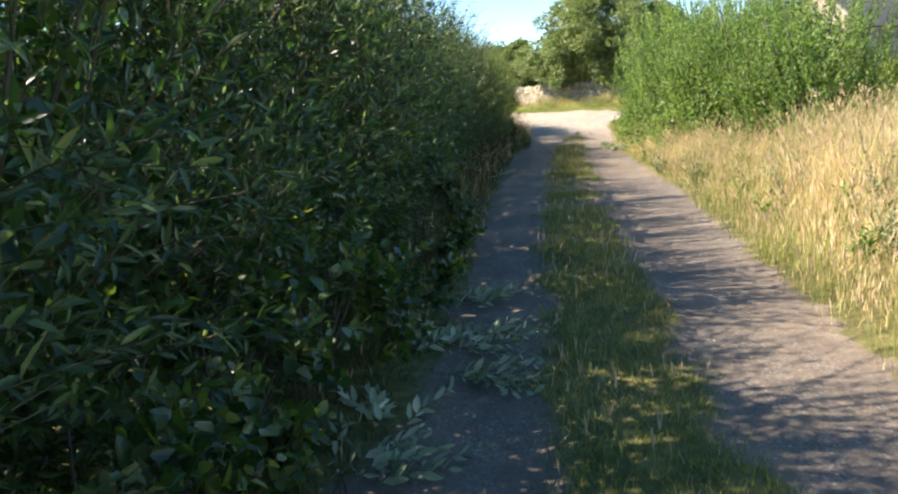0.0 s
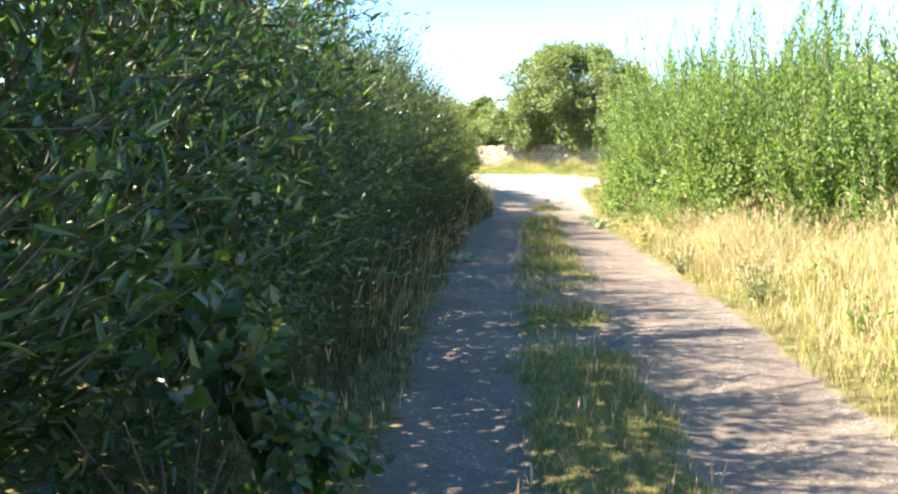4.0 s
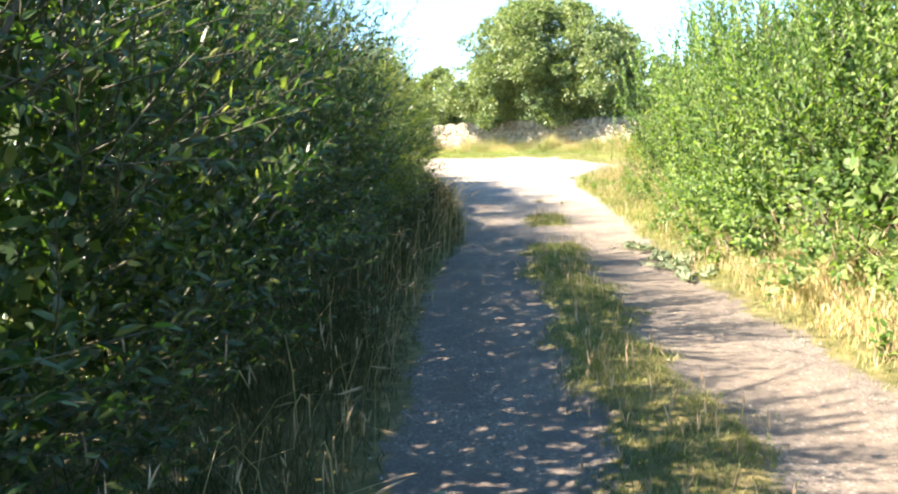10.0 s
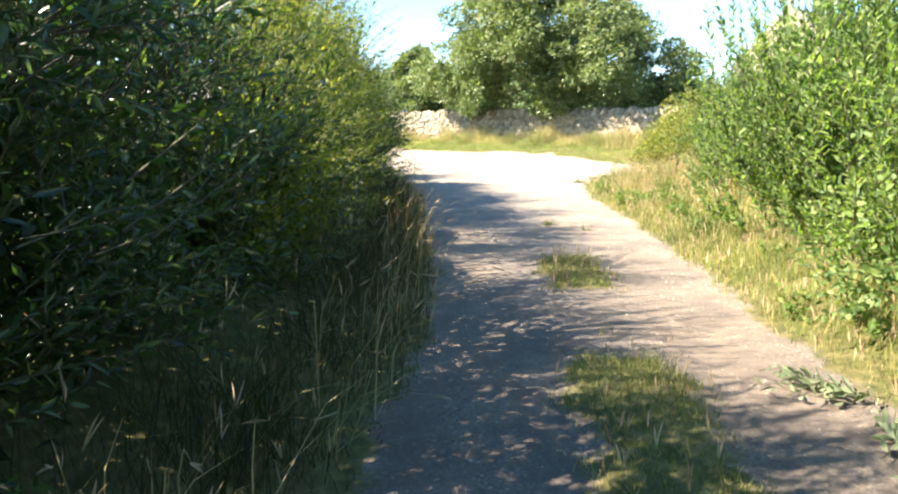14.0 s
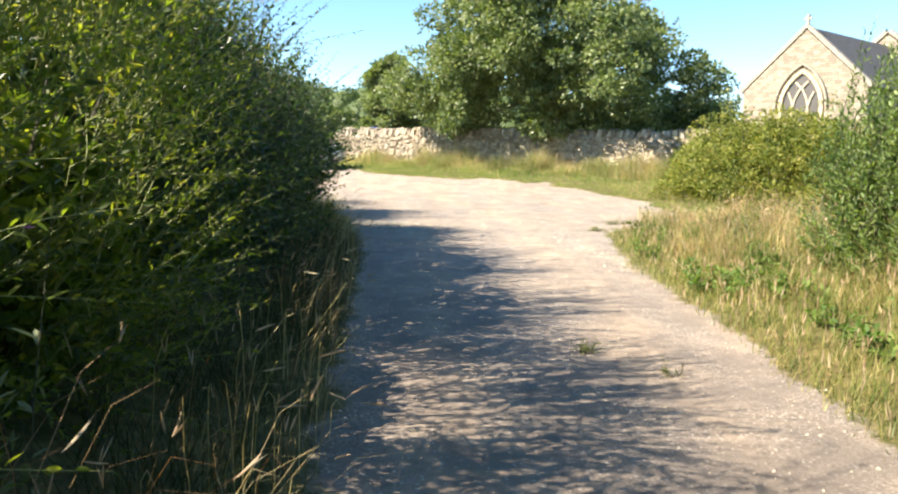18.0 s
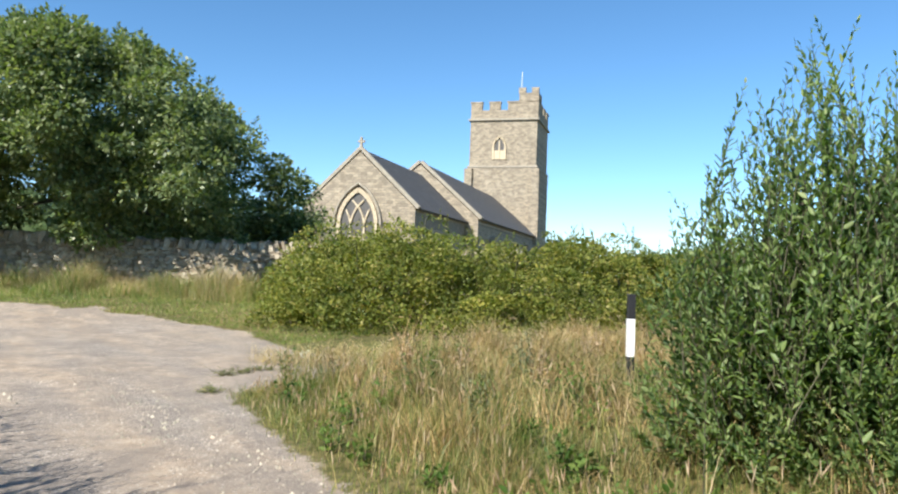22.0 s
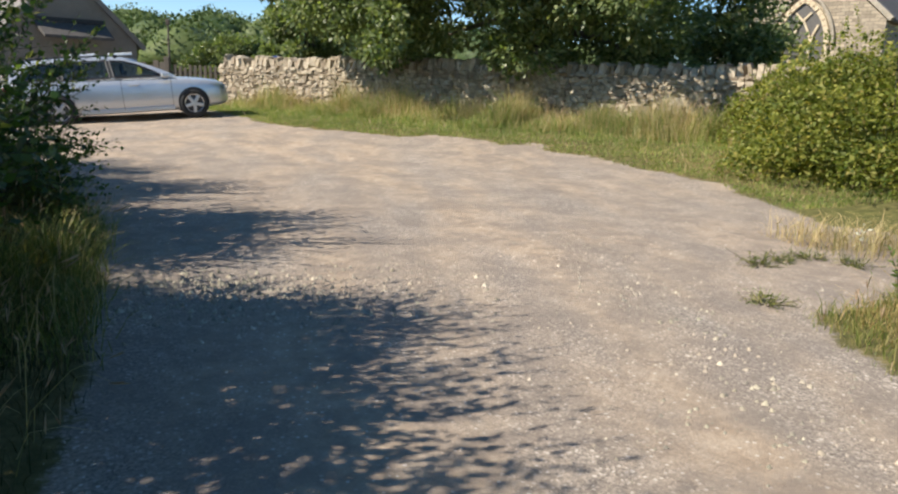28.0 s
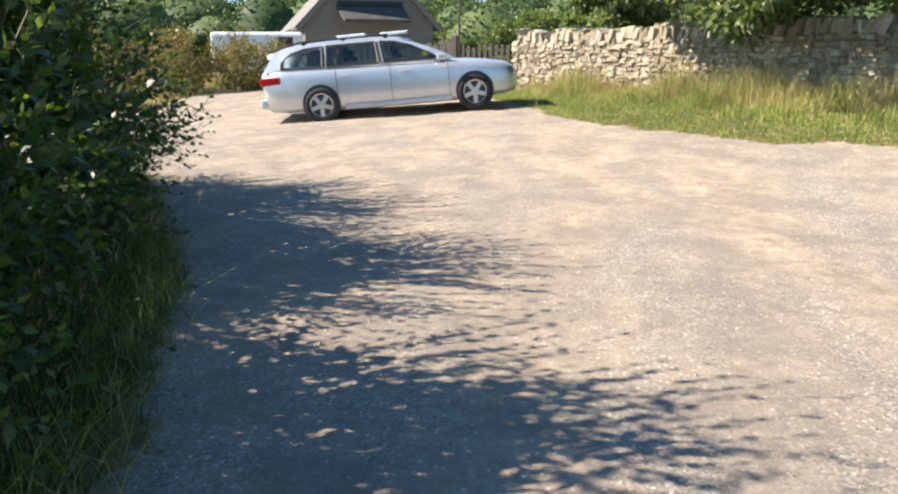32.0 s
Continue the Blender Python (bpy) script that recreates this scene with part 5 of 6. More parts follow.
def build_wall():
    r = random.Random(4)
    length = float(np.linalg.norm(WALL_B - WALL_A)) + 6
    wall = tagged(new("wall_churchyard"), "weathered limestone rubble wall with upright coping stones", "wall", kind="structure")
    wall.matrix_world = wall_turn()
    bm = bmesh.new()
    box(bm, 0.05, length, 0.07, 0.42, 0.1, 1.72)
    bm_part("core", bm, JOINT, wall)
    shapes = stone_variants(12, 9, 0.17)
    z, near, rest = 0.36, 0, []
    while z < 1.70:
        h = r.uniform(0.07, 0.12)
        s = r.uniform(-0.1, 0)
        while s < length:
            w = r.uniform(0.08, 0.26)
            hh = h * r.uniform(0.72, 1.28)
            m = Matrix.Translation((max(0.08, s + w / 2), 0.10 + r.uniform(-0.035, 0.02), z + h / 2 + r.uniform(-0.02, 0.02))) @ Euler((r.uniform(-0.12, 0.12), r.uniform(-0.2, 0.2), r.uniform(-0.14, 0.14))).to_matrix().to_4x4() @ Matrix.Diagonal((w * 1.0, 0.17, hh * 1.02, 1))
            if z > 0.9 and s < 10.5 and near < 280:
                ob = new("stone", r.choice(shapes))
                ob.parent, ob.matrix_basis = wall, m
                near += 1
            else:
                rest.append((r.choice(shapes), m))
            s += w
        z += h
    vs, fs, o = [], [], 0
    for me, m in rest:
        vs += [m @ v.co for v in me.vertices]
        fs += [[o + i for i in p.vertices] for p in me.polygons]
        o = len(vs)
    me = bpy.data.meshes.new("rubble")
    me.from_pydata([tuple(v) for v in vs], [], fs)
    me.materials.append(RUBBLE)
    part("rubble", me, wall, kind="stuff")
    # end face
    z = 0.3
    while z < 1.75:
        h = r.uniform(0.12, 0.2)
        ob = new("quoin", r.choice(shapes))
        ob.parent, ob.matrix_basis = wall, Matrix.Translation((0.02, 0.24, z + h / 2)) @ Matrix.Diagonal((0.3, 0.46, h * 0.97, 1))
        z += h
    slabs = stone_variants(6, 31, 0.16)
    s = 0.0
    while s < length:
        w = r.uniform(0.09, 0.19)
        h = r.uniform(0.22, 0.36) * (0.85 if s > 9 else 1)
        ob = new("coping_stone", r.choice(slabs))
        ob.parent = wall
        ob.matrix_basis = Matrix.Translation((s + w / 2, 0.24 + r.uniform(-0.03, 0.03), 1.70 + h / 2)) @ Euler((0, r.uniform(-0.28, 0.34), r.uniform(-0.2, 0.2))).to_matrix().to_4x4() @ Matrix.Diagonal((w, 0.4, h, 1))
        s += w * 1.02
    return wall


build_wall()


# ---- church ----
MASONRY = Mat("church_masonry")
_p = MASONRY.where()
_br = MASONRY.node("ShaderNodeTexBrick", {"Vector": MASONRY.node("ShaderNodeMapping", {"Vector": MASONRY.node("ShaderNodeVectorMath", {0: _p, 1: MASONRY.node("ShaderNodeVectorMath", {0: MASONRY.node("ShaderNodeTexNoise", {"Vector": _p, "Scale": 2.5, "Detail": 3.0}).outputs["Color"], 1: (0.16, 0.16, 0.12)}, operation="MULTIPLY").outputs[0]}, operation="ADD").outputs[0], "Rotation": (radians(90), 0, 0)}).outputs[0], "Color1": (0.415, 0.348, 0.255, 1), "Color2": (0.225, 0.188, 0.142, 1), "Mortar": (0.17, 0.145, 0.11, 1), "Scale": 1.0, "Mortar Size": 0.012, "Brick Width": 0.36, "Row Height": 0.15})
_n = MASONRY.noise(1.1, 6, 0.65, _p)
_col = MASONRY.mix(MASONRY.ramp(_n, [(0.4, (0.0,) * 3), (0.75, (0.5,) * 3)]), _br.outputs["Color"], (0.18, 0.15, 0.11))
_col = MASONRY.mix(MASONRY.ramp(MASONRY.noise(2.6, 6, 0.75, _p), [(0.52, (0.0,) * 3), (0.66, (0.65,) * 3)]), _col, (0.46, 0.40, 0.305))
MASONRY.set(Base_Color=_col, Roughness=0.95)
MASONRY.bump(MASONRY.math("ADD", _br.outputs["Fac"], MASONRY.noise(25, 5, 0.6, _p)), 0.5, 0.03)
MASONRY = MASONRY.m
COPING = plain("weathered_coping", (0.31, 0.275, 0.22), 0.95, vary=0.3, scale=5, bump=0.3)
DRESSED = plain("dressed_stone", (0.52, 0.43, 0.30), 0.9, vary=0.25, scale=6, bump=0.3)
SLATE = Mat("roof_slate")
_p = SLATE.where()
_n = SLATE.noise(3, 5, 0.6, _p)
SLATE.set(Base_Color=SLATE.ramp(_n, [(0.3, (0.055, 0.052, 0.05)), (0.7, (0.10, 0.092, 0.085))]), Roughness=0.75)
SLATE.bump(SLATE.node("ShaderNodeTexWave", {"Vector": _p, "Scale": 4.0, "Distortion": 0.6}, bands_direction="Z").outputs["Fac"], 0.4, 0.02)
SLATE = SLATE.m
LEADED = plain("leaded_glass", (0.10, 0.09, 0.08), 0.35, vary=0.3, scale=9)
METAL = plain("painted_metal", (0.75, 0.74, 0.7), 0.5, vary=0.05)


def gabled(bm, x0, x1, y0, y1, eave, apex):
    """A solid with a gable at each end of y."""
    xm = (x0 + x1) / 2
    pts = [(x0, 0), (x1, 0), (x1, eave), (xm, apex), (x0, eave)]
    a = [bm.verts.new((x, y0, z)) for x, z in pts]
    b = [bm.verts.new((x, y1, z)) for x, z in pts]
    bm.faces.new(a[::-1])
    bm.faces.new(b)
    for i in range(5):
        j = (i + 1) % 5
        bm.faces.new((a[i], a[j], b[j], b[i]))
    bmesh.ops.recalc_face_normals(bm, faces=bm.faces[:])


def slab(bm, p, q, y0, y1, thick, over=0.0):
    """A sloping slab between (x, z) points p and q, from y0 to y1."""
    p, q = Vector((p[0], 0, p[1])), Vector((q[0], 0, q[1]))
    d = (q - p).normalized()
    q = q + d * over
    nrm = Vector((-d.z, 0, d.x))
    if nrm.z < 0:
        nrm = -nrm
    c = [p, q, q + nrm * thick, p + nrm * thick]
    a = [bm.verts.new((v.x, y0, v.z)) for v in c]
    b = [bm.verts.new((v.x, y1, v.z)) for v in c]
    bm.faces.new(a)
    bm.faces.new(b[::-1])
    for i in range(4):
        j = (i + 1) % 4
        bm.faces.new((a[i], b[i], b[j], a[j]))
    bmesh.ops.recalc_face_normals(bm, faces=bm.faces[:])


def arch_points(half, spring, rise, n=9):
    """A pointed arch from the right spring over the point to the left one, in (x, z)."""
    r = (half ** 2 + rise ** 2) / (2 * half)
    right = []
    for i in range(n + 1):
        t = i / n
        ang = t * math.asin(min(1, rise / r))
        right.append((half - r + r * math.cos(ang), spring + r * math.sin(ang)))
    return right + [(-x, z) for x, z in right[::-1][1:]]


def bar_along(bm, pts, y, wide, deep):
    """A moulded strip that follows (x, z) points on a wall face at y."""
    for (xa, za), (xb, zb) in zip(pts, pts[1:]):
        d = Vector((xb - xa, 0, zb - za))
        if d.length < 1e-4:
            continue
        a = math.atan2(d.z, d.x)
        m = Matrix.Translation(((xa + xb) / 2, y, (za + zb) / 2)) @ Matrix.Rotation(-a, 4, "Y")
        bmesh.ops.create_cube(bm, size=1.0, matrix=m @ Matrix.Diagonal((d.length + wide * 0.4, deep, wide, 1)))


def arch_face(bm, pts, y, foot):
    vs = [bm.verts.new((x, y, z)) for x, z in pts] + [bm.verts.new((pts[-1][0], y, foot)), bm.verts.new((pts[0][0], y, foot))]
    bm.faces.new(vs)


def church():
    ob = tagged(new("church"), "grey stone parish church with slate roofs and an embattled square tower", "church")
    ob.matrix_world = pose(23.04, 60.34, 0.6, 0, 0, -55.6)
    # chancel
    bm = bmesh.new()
    gabled(bm, -3.45, 3.45, 0, 10.7, 4.2, 7.4)
    bm_part("chancel_wall", bm, MASONRY, ob)
    for side in (-1, 1):
        bm = bmesh.new()
        slab(bm, (0, 7.46), (side * 3.45, 4.26), 0.28, 10.7, 0.14, 0.25)
        bm_part("chancel_roof", bm, SLATE, ob, "dark slate chancel roof")
        bm = bmesh.new()
        slab(bm, (0, 7.5), (side * 3.5, 4.22), -0.06, 0.3, 0.2, 0.1)
        bm_part("gable_coping", bm, COPING, ob, "pale stone gable coping")
    bm = bmesh.new()
    box(bm, -0.07, 0.07, 0.0, 0.14, 7.6, 8.25, 0.01)
    box(bm, -0.22, 0.22, 0.02, 0.12, 7.95, 8.08, 0.01)
    bmesh.ops.create_cone(bm, cap_ends=True, segments=8, radius1=0.2, radius2=0.1, depth=0.3, matrix=Matrix.Translation((0, 0.07, 7.65)))
    bm_part("gable_cross", bm, COPING, ob, "small stone cross on the gable")
    for side in (-1, 1):
        bm = bmesh.new()
        box(bm, side * 3.45 - 0.3, side * 3.45 + 0.3, -0.55, 0.3, 0, 2.6, 0.03)
        bm_part("buttress", bm, MASONRY, ob)
    # east window with three lights
    win = part("east_window", bpy.data.meshes.new("east_window"), ob, "three-light pointed window with pale stone tracery")
    half, spring, rise = 1.15, 3.25, 1.95
    bm = bmesh.new()
    arch_face(bm, arch_points(half, spring, rise), -0.012, 0.9)
    bm_part("glazing", bm, LEADED, win)
    bm = bmesh.new()
    jamb = [(half, 0.9)] + arch_points(half, spring, rise) + [(-half, 0.9)]
    bar_along(bm, jamb, -0.05, 0.22, 0.16)
    bm_part("window_surround", bm, DRESSED, win)
    bm = bmesh.new()
    bar_along(bm, arch_points(half + 0.28, spring, rise + 0.38), -0.09, 0.11, 0.2)
    bm_part("hood_mould", bm, COPING, win)
    for k in (-1, 1):
        bm = bmesh.new()
        x = k * 0.42
        bar_along(bm, [(x, 0.9), (x, spring)], -0.04, 0.11, 0.12)
        bar_along(bm, [(x + dx, z) for dx, z in [(0.0, spring), (-k * 0.1, spring + 0.45), (-k * 0.32, spring + 0.9), (-k * 0.75, spring + 1.35)]], -0.04, 0.09, 0.12)
        bar_along(bm, [(x, spring), (x + k * 0.1, spring + 0.4), (x + k * 0.28, spring + 0.8)], -0.04, 0.09, 0.12)
        bm_part("mullion", bm, DRESSED, win)
    bm = bmesh.new()
    box(bm, -1.4, 1.4, -0.16, 0.0, 0.76, 0.9, 0.02)
    bm_part("window_sill", bm, DRESSED, win)
    # nave
    bm = bmesh.new()
    gabled(bm, -4.4, 4.4, 10.7, 34.2, 4.5, 8.3)
    bm_part("nave_wall", bm, MASONRY, ob)
    for side in (-1, 1):
        bm = bmesh.new()
        slab(bm, (0, 8.36), (side * 4.4, 4.56), 11.1, 34.2, 0.14, 0.3)
        bm_part("nave_roof", bm, SLATE, ob, "dark slate nave roof")
        bm = bmesh.new()
        slab(bm, (0, 8.42), (side * 4.45, 4.52), 10.6, 11.1, 0.22, 0.15)
        bm_part("nave_coping", bm, COPING, ob, "pale stone gable coping")
    for y in (14.5, 19, 23.5, 28):
        bm = bmesh.new()
        box(bm, 4.4, 4.9, y, y + 0.6, 0, 3.4, 0.03)
        bm_part("buttress", bm, MASONRY, ob)
    # tower
    w, cx, y0 = 3.5, 0.82, 34.2
    for z0, z1, g in ((0, 11.6, 0.14), (11.6, 16.5, 0.0), (16.5, 17.5, 0.0)):
        bm = bmesh.new()
        box(bm, cx - w - g, cx + w + g, y0 - g, y0 + 2 * w + g, z0, z1)
        bm_part("tower_stage", bm, MASONRY, ob)
    for z in (11.6, 16.5):
        bm = bmesh.new()
        box(bm, cx - w - 0.2, cx + w + 0.2, y0 - 0.2, y0 + 2 * w + 0.2, z - 0.1, z + 0.12, 0.04)
        bm_part("string_course", bm, COPING, ob)
    for face in range(4):
        a = radians(90 * face)
        mid = Matrix.Translation((cx, y0 + w, 0)) @ Matrix.Rotation(a, 4, "Z")
        for k in range(4):
            x = -w + 0.6 + k * (2 * w - 1.2) / 3
            bm = bmesh.new()
            box(bm, x - 0.58, x + 0.58, -w, -w + 0.4, 17.5, 18.25, 0.0, mid)
            box(bm, x - 0.64, x + 0.64, -w - 0.06, -w + 0.46, 18.25, 18.4, 0.0, mid)
            bm_part("merlon", bm, MASONRY, ob)
    bm = bmesh.new()
    box(bm, cx + w - 1.95, cx + w + 0.06, y0 - 0.06, y0 + 1.9, 16.4, 19.2)
    bm_part("stair_turret", bm, MASONRY, ob)
    for x in (cx + w - 1.65, cx + w - 0.3):
        bm = bmesh.new()
        box(bm, x - 0.36, x + 0.36, y0 - 0.08, y0 + 0.3, 19.2, 19.75)
        bm_part("merlon", bm, MASONRY, ob)
    for x, y in ((cx - w, y0), (cx + w, y0)):
        bm = bmesh.new()
        box(bm, x - 0.5, x + 0.5, y - 0.75, y + 0.1, 0, 8.2, 0.04)
        box(bm, x - 0.42, x + 0.42, y - 0.45, y + 0.1, 8.2, 11.4, 0.04)
        bm_part("tower_buttress", bm, MASONRY, ob)
    # belfry window
    bw = part("belfry_window", bpy.data.meshes.new("belfry_window"), ob, "pale two-light belfry window with louvres")
    sh = [(x + cx - 0.35, z) for x, z in arch_points(0.62, 13.6, 1.1)]
    bm = bmesh.new()
    arch_face(bm, sh, y0 - 0.015, 12.6)
    bm_part("louvre_backing", bm, LEADED, bw)
    bm = bmesh.new()
    bar_along(bm, [(sh[0][0], 12.4)] + sh + [(sh[-1][0], 12.4)], y0 - 0.06, 0.2, 0.16)
    bar_along(bm, [(cx - 0.35, 12.4), (cx - 0.35, 14.3)], y0 - 0.05, 0.14, 0.14)
    bm_part("window_surround", bm, DRESSED, bw)
    bm = bmesh.new()
    box(bm, cx - 0.93, cx + 0.23, y0 - 0.06, y0 - 0.02, 12.4, 13.3)
    bm_part("pale_panel", bm, DRESSED, bw)
    bm = bmesh.new()
    tapered(bm, (cx + w - 1.9, y0 + 0.9, 19.0), (cx + w - 1.9, y0 + 0.9, 21.6), 0.05, 0.03, 8)
    bm_part("flagpole", bm, METAL, ob, "thin white flagpole")


church()


# ---- gravestones glimpsed over the wall ----
def gravestone(x, y, w, h, turn, cross=False):
    bm = bmesh.new()
    if cross:
        box(bm, -0.09, 0.09, -0.07, 0.07, 0, h, 0.015)
        box(bm, -0.3, 0.3, -0.065, 0.065, h * 0.62, h * 0.62 + 0.18, 0.015)
    else:
        pts = [(w / 2, 0)] + [(x_, z) for x_, z in arch_points(w / 2, h * 0.75, h * 0.25, 5)] + [(-w / 2, 0)]
        f = bm.faces.new([bm.verts.new((px, 0, pz)) for px, pz in pts])
        ext = bmesh.ops.extrude_face_region(bm, geom=[f])
        bmesh.ops.translate(bm, vec=(0, 0.12, 0), verts=[v for v in ext["geom"] if isinstance(v, bmesh.types.BMVert)])
        bmesh.ops.recalc_face_normals(bm, faces=bm.faces[:])
    ob = bm_part("gravestone", bm, DRESSED, None)
    ob.matrix_world = pose(x, y, 0.62, 0, 0, turn)
    tagged(ob, "pale lichened gravestone standing in the churchyard", "gravestone", "gravestones")


gravestone(13.4, 46.2, 0.7, 1.7, -35)
gravestone(14.6, 46.8, 0.8, 1.9, -30)
gravestone(16.6, 47.2, 0.6, 1.8, -40, True)


# Made-up gazebo shape standing in for an unidentified blue thing over the wall.
def gazebo(x, y):
    ob = tagged(new("gazebo"), "small blue peaked shape made up for an unidentified blue thing behind the wall", "gazebo")
    ob.matrix_world = pose(x, y, 0.6, 0, 0, 20)
    w = 0.62
    for sx in (-1, 1):
        for sy in (-1, 1):
            bm = bmesh.new()
            tapered(bm, (sx * w, sy * w, -0.1), (sx * w, sy * w, 1.3), 0.014, 0.014, 6)
            bm_part("leg", bm, CANOPYLEG, ob)
    bm = bmesh.new()
    rim = [bm.verts.new((sx * w * 1.08, sy * w * 1.08, 1.24)) for sx, sy in ((-1, -1), (1, -1), (1, 1), (-1, 1))]
    eave = [bm.verts.new((v.co.x, v.co.y, 1.34)) for v in rim]
    top = bm.verts.new((0, 0, 1.53))
    for i in range(4):
        j = (i + 1) % 4
        bm.faces.new((rim[i], rim[j], eave[j], eave[i]))
        bm.faces.new((eave[i], eave[j], top))
    bm_part("canopy", bm, BLUECLOTH, ob, "deep blue peaked top of the made-up shape")


CANOPYLEG = plain("white_pole", (0.7, 0.7, 0.7), 0.5)
BLUECLOTH = plain("blue_cloth", (0.012, 0.035, 0.14), 0.7, vary=0.15, scale=4)
gazebo(-0.35, 53.2)


# ---- house, van, fence and gate at the lane's end ----
RENDERED = plain("rendered_gable", (0.19, 0.172, 0.145), 0.9, vary=0.18, scale=2.5, bump=0.15)
TILE = plain("concrete_roof_tile", (0.18, 0.165, 0.145), 0.85, vary=0.25, scale=6, bump=0.4)
TIMBER = plain("weathered_timber", (0.10, 0.085, 0.068), 0.85, vary=0.4, scale=15, bump=0.3)
VANWHITE = plain("white_van_paint", (0.78, 0.79, 0.80), 0.3, vary=0.03)
RUBBER = plain("black_rubber", (0.02, 0.02, 0.02), 0.8, vary=0.2)
YELLOW = plain("yellow_paint", (0.75, 0.55, 0.03), 0.5)
BLACKPAINT = plain("black_paint", (0.02, 0.02, 0.022), 0.45)


def house():
    ob = tagged(new("house"), "low house with a grey gable end and tiled roof", "house")
    ob.matrix_world = pose(-9.25, 62.2, 0.4, 0, 0, 30)
    bm = bmesh.new()
    gabled(bm, -2.6, 2.6, 0, 11, 2.3, 5.0)
    bm_part("wall", bm, RENDERED, ob)
    for side in (-1, 1):
        bm = bmesh.new()
        slab(bm, (0, 5.04), (side * 2.6, 2.34), -0.12, 11.2, 0.14, 0.35)
        bm_part("roof", bm, TILE, ob, "weathered tiled roof slope")
        bm = bmesh.new()
        slab(bm, (0, 4.98), (side * 2.6, 2.28), -0.16, -0.12, 0.2, 0.36)
        bm_part("bargeboard", bm, TILE, ob)
    porch = part("porch_canopy", bpy.data.meshes.new("porch_canopy"), ob, "tiled lean-to canopy on the gable")
    bm = bmesh.new()
    vs = [bm.verts.new(p) for p in ((-1.35, 0, 3.0), (1.35, 0, 3.0), (1.45, -0.9, 2.45), (-1.15, -0.9, 2.45), (-1.35, 0, 2.88), (1.35, 0, 2.88), (1.45, -0.9, 2.33), (-1.15, -0.9, 2.33))]
    for f in ((0, 1, 2, 3), (7, 6, 5, 4), (0, 4, 5, 1), (1, 5, 6, 2), (2, 6, 7, 3), (3, 7, 4, 0)):
        bm.faces.new([vs[i] for i in f])
    bmesh.ops.recalc_face_normals(bm, faces=bm.faces[:])
    bm_part("canopy_roof", bm, SLATE, porch)
    bm = bmesh.new()
    box(bm, -1.3, 1.35, -0.06, 0.0, 3.0, 3.18)
    bm_part("fascia", bm, BLACKPAINT, porch)
    return ob


house()


def wheel(parent, x, y, r, width, name="wheel", spokes=5):
    """Tyre with rounded shoulders and a five-spoke rim, its axle along y."""
    w = part(name, bpy.data.meshes.new(name), parent)
    w.location = (x, y, r)
    out = 1 if y < 0 else -1
    bm = bmesh.new()
    prof = [(r * 0.68, -width / 2), (r * 0.93, -width / 2), (r, -width * 0.32), (r, width * 0.32), (r * 0.93, width / 2), (r * 0.68, width / 2)]
    n = 28
    rings = [[bm.verts.new((math.cos(a) * pr, py, math.sin(a) * pr)) for pr, py in prof] for a in (2 * math.pi * i / n for i in range(n))]
    for i in range(n):
        a, b = rings[i], rings[(i + 1) % n]
        for k in range(len(prof)):
            j = (k + 1) % len(prof)
            bm.faces.new((a[k], a[j], b[j], b[k]))
    bmesh.ops.recalc_face_normals(bm, faces=bm.faces[:])
    bm_part("tyre", bm, RUBBER, w, smooth=True)
    bm = bmesh.new()
    yo = -out * width * 0.36
    m = Matrix.Rotation(radians(90), 4, "X")
    # no brake part: a black disc stands in for the shade behind the spokes
    bmesh.ops.create_cone(bm, cap_ends=True, segments=28, radius1=r * 0.66, radius2=r * 0.66, depth=0.02, matrix=Matrix.Translation((0, -out * width * 0.1, 0)) @ m)
    bm_part("wheel_shade_disc", bm, RUBBER, w)
    bm = bmesh.new()
    for i in range(spokes):
        a = 2 * math.pi * i / spokes + 0.3
        box(bm, r * 0.05, r * 0.66, yo - 0.02, yo + 0.02, -r * 0.12, r * 0.12, 0.012, Matrix.Rotation(a, 4, "Y"))
    for i in range(24):
        a, b = 2 * math.pi * i / 24, 2 * math.pi * (i + 1) / 24
        tapered(bm, (math.cos(a) * r * 0.67, yo, math.sin(a) * r * 0.67), (math.cos(b) * r * 0.67, yo, math.sin(b) * r * 0.67), 0.022, 0.022, 5)
    bmesh.ops.create_cone(bm, cap_ends=True, segments=14, radius1=r * 0.17, radius2=r * 0.13, depth=0.06, matrix=Matrix.Translation((0, yo, 0)) @ m)
    bm_part("rim", bm, ALLOY, w, "silver five-spoke alloy rim")
    return w


ALLOY = plain("alloy_rim", (0.62, 0.62, 0.62), 0.3, 0.7, vary=0.05)
SILVER = Mat("silver_car_paint")
_n = SILVER.noise(3, 3)
SILVER.set(Base_Color=SILVER.ramp(_n, [(0.3, (0.60, 0.62, 0.64)), (0.7, (0.64, 0.66, 0.68))]), Metallic=0.55, Roughness=SILVER.math("ADD", SILVER.math("MULTIPLY", _n, 0.12), 0.25))
SILVER.bsdf.inputs["Coat Weight"].default_value = 0.6
SILVER.bsdf.inputs["Coat Roughness"].default_value = 0.06
SILVER = SILVER.m
CARGLASS = Mat("car_window_glass")
CARGLASS.set(Base_Color=(0.42, 0.52, 0.55, 1), Roughness=0.03, IOR=1.45)
